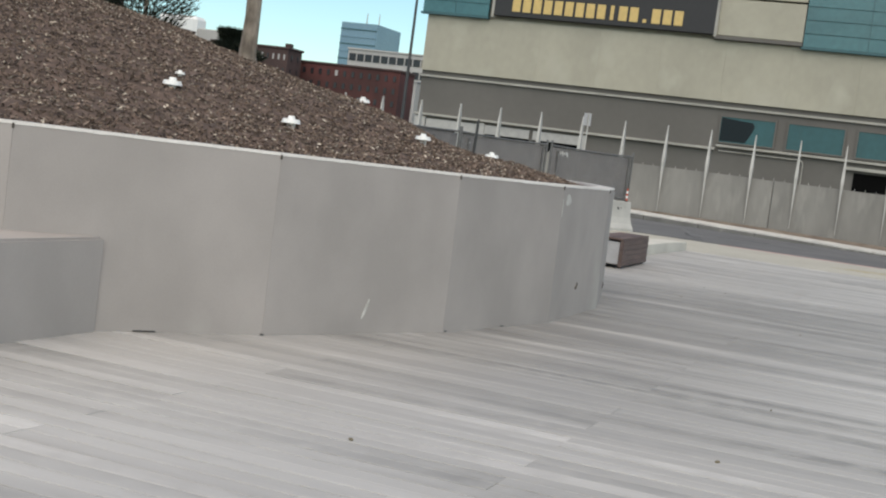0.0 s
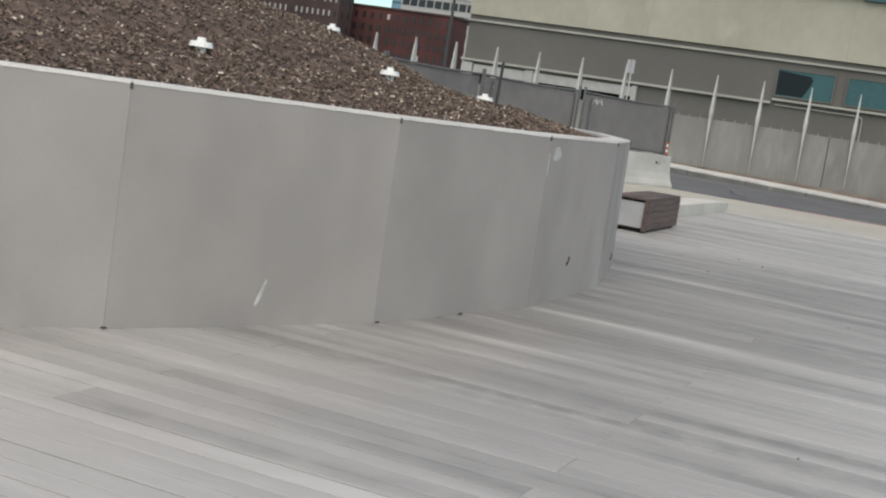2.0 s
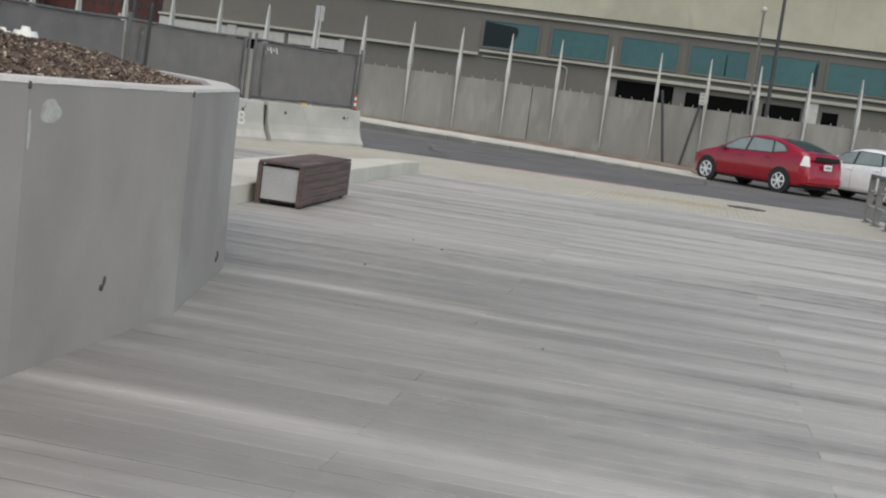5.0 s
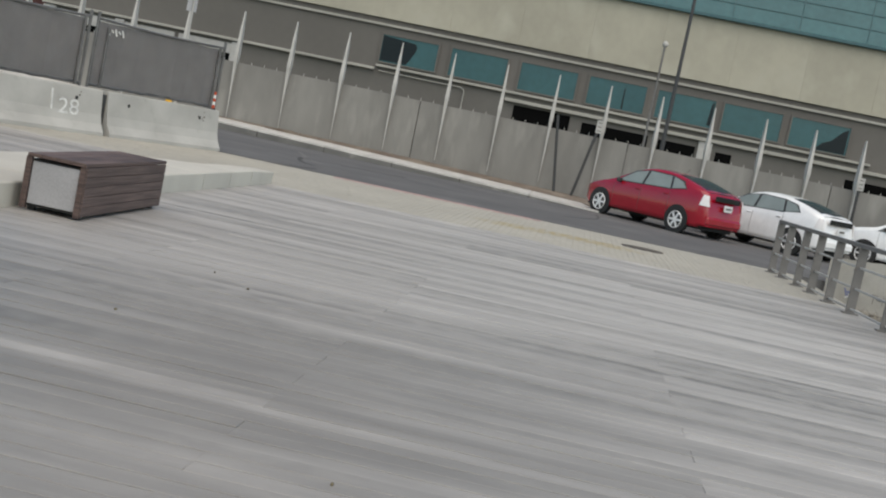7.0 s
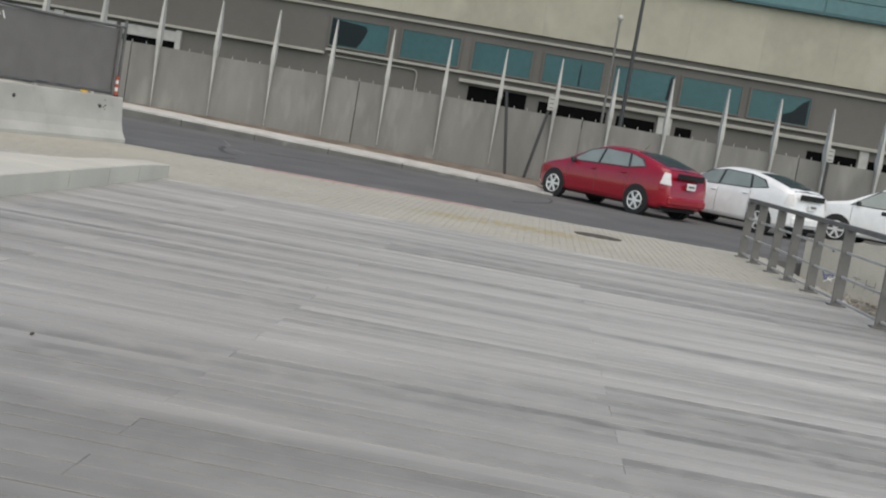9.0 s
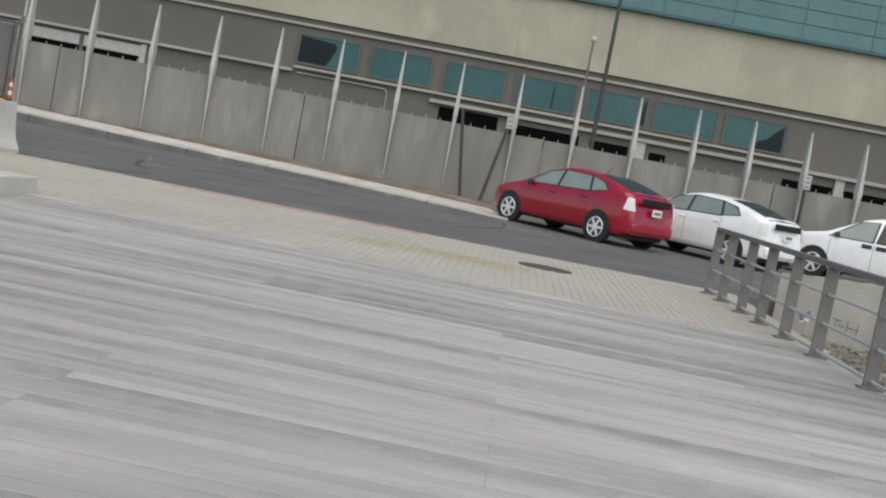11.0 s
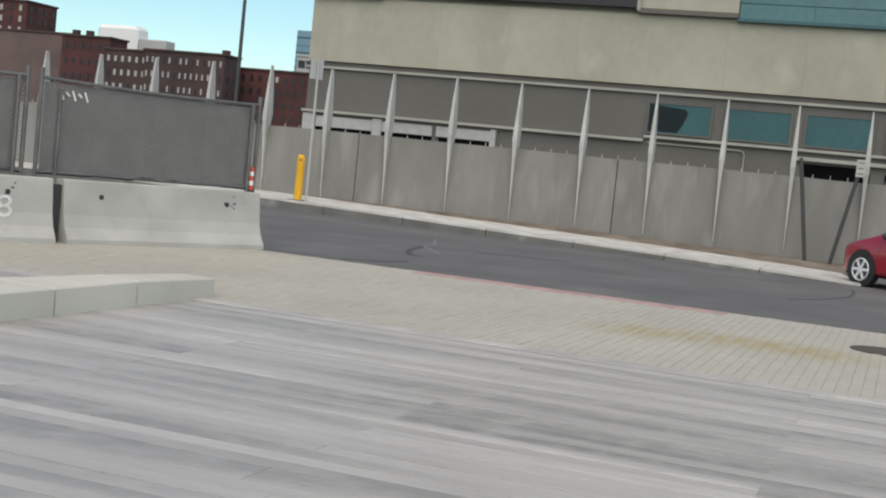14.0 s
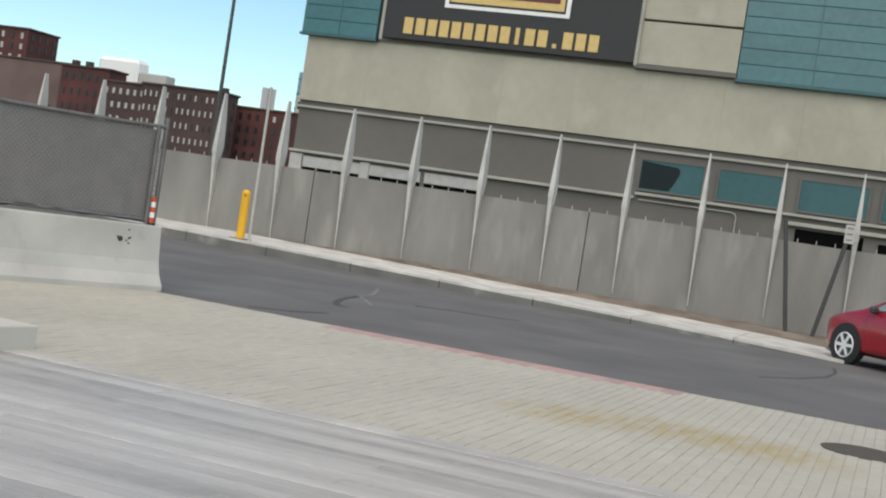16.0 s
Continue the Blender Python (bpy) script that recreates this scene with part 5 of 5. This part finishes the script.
# billboard
bm = B()
box(bm, (-32.65, AY - 0.25, 22.95), (22.3, 0.5, 14.0), bevel=0.05)
board = part("billboard", bm, SIGNBLACK, arena, "black billboard with gold blocks")
n = 16
for k in range(n):
    x = -42.0 + 17.5 * (k + 0.5) / n
    bm = B()
    h = 0.36 if k == 12 else 1.40
    w = 0.36 if k == 12 else 0.36 if k == 9 else 0.84
    box(bm, (x, AY - 0.53, 16.46 + h / 2), (w, 0.06, h), bevel=0.02)
    part("gold_block", bm, GOLD, board)
for (x0, x1, z0, z1, mat, y) in ((-38.4, -27.4, 19.0, 29.0, WHITE, 0.53), (-38.05, -27.75, 19.32, 28.7, SIGNBLACK, 0.56), (-37.9, -27.9, 19.5, 28.5, GOLD, 0.59), (-37.5, -28.3, 20.1, 28.0, MAROON, 0.62)):
    bm = B()
    box(bm, ((x0 + x1) / 2, AY - y, (z0 + z1) / 2), (x1 - x0, 0.06, z1 - z0))
    part("emblem_block", bm, mat, board)
for x in (-43.9, -21.4):
    bm = B()
    box(bm, (x, AY - 0.3, 22.9), (0.28, 0.6, 14.3), bevel=0.03)
    part("billboard_edge", bm, LEDGE, board)


# ---- lamp posts ----
def lamp_post(x, y, h, r, label):
    e = thing("lamp_post", label, "lamp post", "tall lamp posts", pose(x, y, -0.6))
    bm = B()
    tube(bm, (0, 0, 0), (0, 0, h + 0.6), r, r * 0.55, 12)
    part("pole", bm, POLE, e)
    bm = B()
    tube(bm, (0, 0, 0), (0, 0, 0.8), r * 1.9, n=12)
    part("base", bm, PALEBLD, e)
    bm = B()
    box(bm, (0.5, 0, h + 0.66), (1.1, 0.35, 0.16), bevel=0.03)
    part("lamp_head", bm, RAIL, e)


lamp_post(-35.3, 84.5, 17.0, 0.13, "tall dark lamp post behind the noise wall")
lamp_post(4.25, 88.0, 18.0, 0.135, "tall dark lamp post in front of the arena")
e = thing("camera_pole", "thin grey pole with a pale head before the arena", "pole", at=pose(3.75, 102.0, -0.6))
bm = B()
tube(bm, (0, 0, 0), (0, 0, 10.6), 0.10, 0.075, 10)
part("pole", bm, RAIL, e)
bm = B()
bmesh.ops.create_uvsphere(bm, u_segments=10, v_segments=6, radius=0.22)
bmesh.ops.translate(bm, verts=bm.verts, vec=(0, 0, 10.75))
part("head", bm, PALEBLD, e)


# ---- far city ----
def far_block(name, label, x0, x1, y0, depth, h, mat, storeys, cols, win=(1.1, 1.9), lit=0, side=0, roof=BRICKBROWN, wmat=FARWIN, seed=1):
    e = thing(name, label, "building", "far city buildings")
    bm = B()
    box(bm, ((x0 + x1) / 2, y0 + depth / 2, (h - 0.6) / 2), (x1 - x0, depth, h + 0.6))
    part("wall", bm, mat, e)
    bm = B()
    box(bm, ((x0 + x1) / 2, y0 + depth / 2, h + 0.25), (x1 - x0 + 0.8, depth + 0.8, 0.6), bevel=0.1)
    part("roof", bm, roof, e)
    g = random.Random(seed)
    bmw = B()
    box(bmw, (0, 0, 0), (win[0], 0.25, win[1]))
    pane = finish("window", bmw, wmat)
    bmw = B()
    box(bmw, (0, 0, 0), (win[0], 0.25, win[1]))
    blind = finish("window", bmw, BLINDWIN)
    bmw = B()
    box(bmw, (0, 0, 0), (win[0] * 1.3, 0.4, 0.22))
    sill = finish("sill", bmw, LEDGE)
    for s in range(storeys):
        z = h - (h * 0.78) * (s + 0.6) / storeys
        for c in range(cols):
            x = x0 + (x1 - x0) * (c + 0.6) / (cols + 0.2)
            shared("window", blind if g.random() < lit else pane, e, pose(x, y0 - 0.05, z))
        for c in range(side):
            y = y0 + depth * (c + 0.6) / (side + 0.2)
            shared("window", pane, e, pose(x1 + 0.05, y, z, 0, 0, 90))
    return e


far_block("brick_building", "tall dark red brick building with rows of pale windows", -290, -248, 330, 14, 37, BRICKRED, 9, 12, win=(0.9, 1.7), side=4, lit=0.6, seed=1)
far_block("brick_building", "plain greyish brown building with a flat roof", -252, -222.4, 318, 8, 27.2, BRICKPALE, 1, 3, seed=2)
far_block("brick_building", "dark red brick building with a flat roof", -222.4, -206.7, 314, 8, 26.6, BRICKRED, 5, 6, win=(0.9, 1.6), seed=3)
far_block("brick_building", "brown brick building with rows of pale window blinds", -206.7, -192.9, 312, 8, 23.6, BRICKBROWN, 5, 6, win=(0.75, 1.5), lit=0.9, seed=4)
far_block("brick_building", "dark brown brick building with slim pale windows", -192.9, -168.6, 310, 8, 24.0, BRICKBROWN, 5, 14, win=(0.42, 1.5), lit=0.85, side=2, seed=5)
far_block("brick_building", "low red brick building with a flat roof", -171, -140, 322, 10, 21.8, BRICKRED, 5, 12, win=(0.8, 1.5), lit=0.06, seed=6)
e = thing("penthouse", "white plant room on a brick roof", "plant room")
bm = B()
box(bm, (-262, 399, 31.0), (16.5, 8, 15.2), bevel=1.2)
part("wall", bm, WHITE, e)
bm = B()
box(bm, (-248, 399, 28.6), (11, 6, 11.6), bevel=0.3)
part("unit", bm, PALEBLD, e)
for x, z in ((-219.0, 27.6), (-214.5, 27.6), (-171.5, 25.0)):
    bm = B()
    box(bm, (x, 315.5, z), (1.8, 1.6, 1.8), bevel=0.1)
    part("chimney", bm, BRICKBROWN, e)
far_block("office_building", "pale grey office block with dark square windows", -204.5, -150, 420, 40, 34.5, PALEBLD, 6, 17, win=(2.6, 2.6), roof=PALEBLD, seed=7)
far_block("office_building", "pale low office block", -190, -168, 400, 12, 24, PALEBLD, 4, 6, win=(2.4, 2.2), roof=PALEBLD, seed=8)
e = thing("glass_tower", "blue glass tower with two roof masts", "tower")
bm = B()
box(bm, (-288.2, 615, 30.7), (20.5, 30, 63.4))
part("wall", bm, TOWERGLASS, e)
for k in range(16):
    bm = B()
    box(bm, (-288.2, 599.8, 2 + 3.8 * k), (20.6, 0.3, 0.5))
    part("floor_band", bm, TEALFRAME if k % 2 else TOWERGLASS, e)
for x in (-290, -283):
    bm = B()
    tube(bm, (x, 612, 62), (x, 612, 69), 0.35, 0.2, 6)
    part("mast", bm, PALEBLD, e)

# ---- deck boards ----
PITCH, BW, BT = 0.146, 0.137, 0.042
rows = int((DECK_Y1 - 0.05 - DECK_Y0) / PITCH)
rng = random.Random(11)
bm = B()
box(bm, (0, 0, -BT / 2), (3.9992, BW, BT), bevel=0.0015)
board_mesh = finish("deck_board", bm, DECK)
verts, faces = [], []
for i in range(rows):
    y = DECK_Y1 - 0.05 - (i + 0.5) * PITCH
    start = 0.70 if (i // 2) % 2 == 0 else -1.35
    k0 = -5
    for k in range(k0, 3):
        a, b = start + 4 * k, start + 4 * (k + 1)
        if b < DECK_X0 + 0.1 or a > DECK_X1 - 0.3:
            continue
        dz = rng.uniform(-0.003, 0.001)
        if 5.5 < y < 25.0 and a > -5.5 and b < DECK_X1:
            shared("deck_board", board_mesh, deck_base, pose((a + b) / 2, y, dz, rng.uniform(-0.6, 0.6)))
            continue
        b2 = min(b, DECK_X1 - 0.02)
        a = max(a, DECK_X0 + 0.02)
        o = len(verts)
        for x in (a + 0.0005, b2 - 0.0005):
            for yy, zz in ((-BW / 2, -BT), (-BW / 2, -0.0015), (-BW / 2 + 0.0015, 0), (BW / 2 - 0.0015, 0), (BW / 2, -0.0015), (BW / 2, -BT)):
                verts.append((x, y + yy, zz + dz))
        for j in range(6):
            faces.append((o + j, o + (j + 1) % 6, o + 6 + (j + 1) % 6, o + 6 + j))
        faces += [tuple(range(o + 5, o - 1, -1)), tuple(range(o + 6, o + 12))]
me = bpy.data.meshes.new("deck_boards")
me.from_pydata(verts, [], faces)
me.materials.append(DECK)
ob = new("deck_boards", me)
ob.parent = deck_base
tagged(ob, "weathered grey timber deck boards", kind="stuff")
bm = B()
box(bm, (-5.9, DECK_Y1 + 0.05, -0.03), (20.3, 0.19, 0.07), bevel=0.006)
part("edge_strip", bm, DECK_EDGE, pavement, "pale concrete strip at the deck's end")

# ---- pavers ----
PW, PL = 0.100, 0.200
bm = B()
box(bm, (0, 0, -0.03), (PW - 0.005, PL - 0.002, 0.06), bevel=0.002)
paver_mesh = finish("paver", bm, PAVER)
vs, fs = [], []
ny = int((ROAD_Y - 0.03 - (DECK_Y1 + 0.15)) / PL)
for i in range(int(13.2 / PW)):
    x = DECK_X1 - 0.1 - (i + 0.5) * PW
    shift = (i % 2) * PL / 2
    for j in range(-1, ny + 1):
        y = DECK_Y1 + 0.15 + (j + 0.5) * PL + shift
        ya, yb = max(y - PL / 2, DECK_Y1 + 0.15), min(y + PL / 2, ROAD_Y - 0.03)
        if yb - ya < 0.06:
            continue
        if -4.85 < x < -0.78 and y > ROAD_Y - 0.43:
            continue
        if (x - 1.2) ** 2 + (y - 34.65) ** 2 < 0.40 ** 2:
            continue
        dz = rng.uniform(-0.003, 0.001)
        if yb - ya > PL - 0.01 and -0.3 < x < 1.8 and 31.0 < y < 33.7:
            shared("paver", paver_mesh, pavement, pose(x, y, dz, rng.uniform(-0.5, 0.5), rng.uniform(-0.5, 0.5)))
            continue
        o = len(vs)
        w, l = PW / 2 - 0.0025, (yb - ya) / 2 - 0.001
        yc = (ya + yb) / 2
        for z, q in ((-0.06, 0), (-0.002, 0), (0, 0.002)):
            vs += [(x - w + q, yc - l + q, z + dz), (x + w - q, yc - l + q, z + dz), (x + w - q, yc + l - q, z + dz), (x - w + q, yc + l - q, z + dz)]
        for s in (0, 4):
            for q in range(4):
                fs.append((o + s + q, o + s + (q + 1) % 4, o + s + 4 + (q + 1) % 4, o + s + 4 + q))
        fs.append((o + 8, o + 9, o + 10, o + 11))
me = bpy.data.meshes.new("pavers")
me.from_pydata(vs, [], fs)
me.materials.append(PAVER)
ob = new("pavers", me)
ob.parent = pavement
tagged(ob, "beige concrete pavers, partly rust-stained", kind="stuff")
for k in range(20):
    a = -4.88 + k * 0.209
    bm = B()
    box(bm, (a + 0.1, ROAD_Y - 0.22, -0.028), (0.206, 0.40, 0.06), bevel=0.004)
    part("edge_brick", bm, RED_BRICK_EDGE, pavement, "faded red edging brick")
bm = B()
tube(bm, (1.2, 34.65, -0.05), (1.2, 34.65, 0.004), 0.385, n=32)
solid("manhole_cover", bm, RUSTED, "round dark iron manhole cover in the pavers", "manhole cover")

# ---- road cracks and litter ----
def crack(name, pts, w, mat=CRACK):
    bm = B()
    for a, b in zip(pts, pts[1:]):
        za, zb = road_z(*a), road_z(*b)
        A, C = Vector((*a, za + 0.004)), Vector((*b, zb + 0.004))
        d = (C - A).normalized()
        s = Vector((-d.y, d.x, 0)) * w / 2
        f = bm.faces.new([bm.verts.new(p) for p in (A - s, C - s, C + s, A + s)])
    ext = bmesh.ops.extrude_face_region(bm, geom=bm.faces[:])
    for v in ext["geom"]:
        if isinstance(v, bmesh.types.BMVert):
            v.co.z -= 0.01
    return part(name, bm, mat, road)


crack("crack", [(-7.25, 43.6), (-7.0, 42.9), (-6.75, 42.2), (-6.7, 41.5), (-6.3, 40.9), (-5.95, 40.3)], 0.06, WORN)
crack("crack", [(-6.7, 41.5), (-6.5, 40.4), (-6.3, 39.8), (-6.1, 39.4), (-5.9, 39.3)], 0.10)
crack("crack", [(-5.75, 41.6), (-5.3, 42.0), (-4.9, 42.1), (-4.3, 42.5)], 0.09)
crack("crack", [(-6.2, 37.0), (-5.8, 37.4), (-5.6, 38.0)], 0.10)
crack("crack", [(-0.3, 40.3), (0.15, 41.2), (0.45, 42.3), (0.52, 43.4), (0.45, 44.4)], 0.05)
g = random.Random(21)
for k in range(9):
    x, y = g.uniform(-3.6, 2.5), g.uniform(7.0, 24.0)
    if math.hypot(x - CX, y - CY) < CR + 0.1:
        continue
    bm = B()
    s = g.uniform(0.008, 0.018)
    box(bm, (0, 0, 0.006), (s * 1.6, s, 0.012), pose(x, y, 0.0, 0, 0, g.uniform(0, 180)), bevel=0.003)
    solid("leaf_scrap", bm, LEAFLITTER, "small dry scrap lying on the deck", "litter", "scraps on the deck")
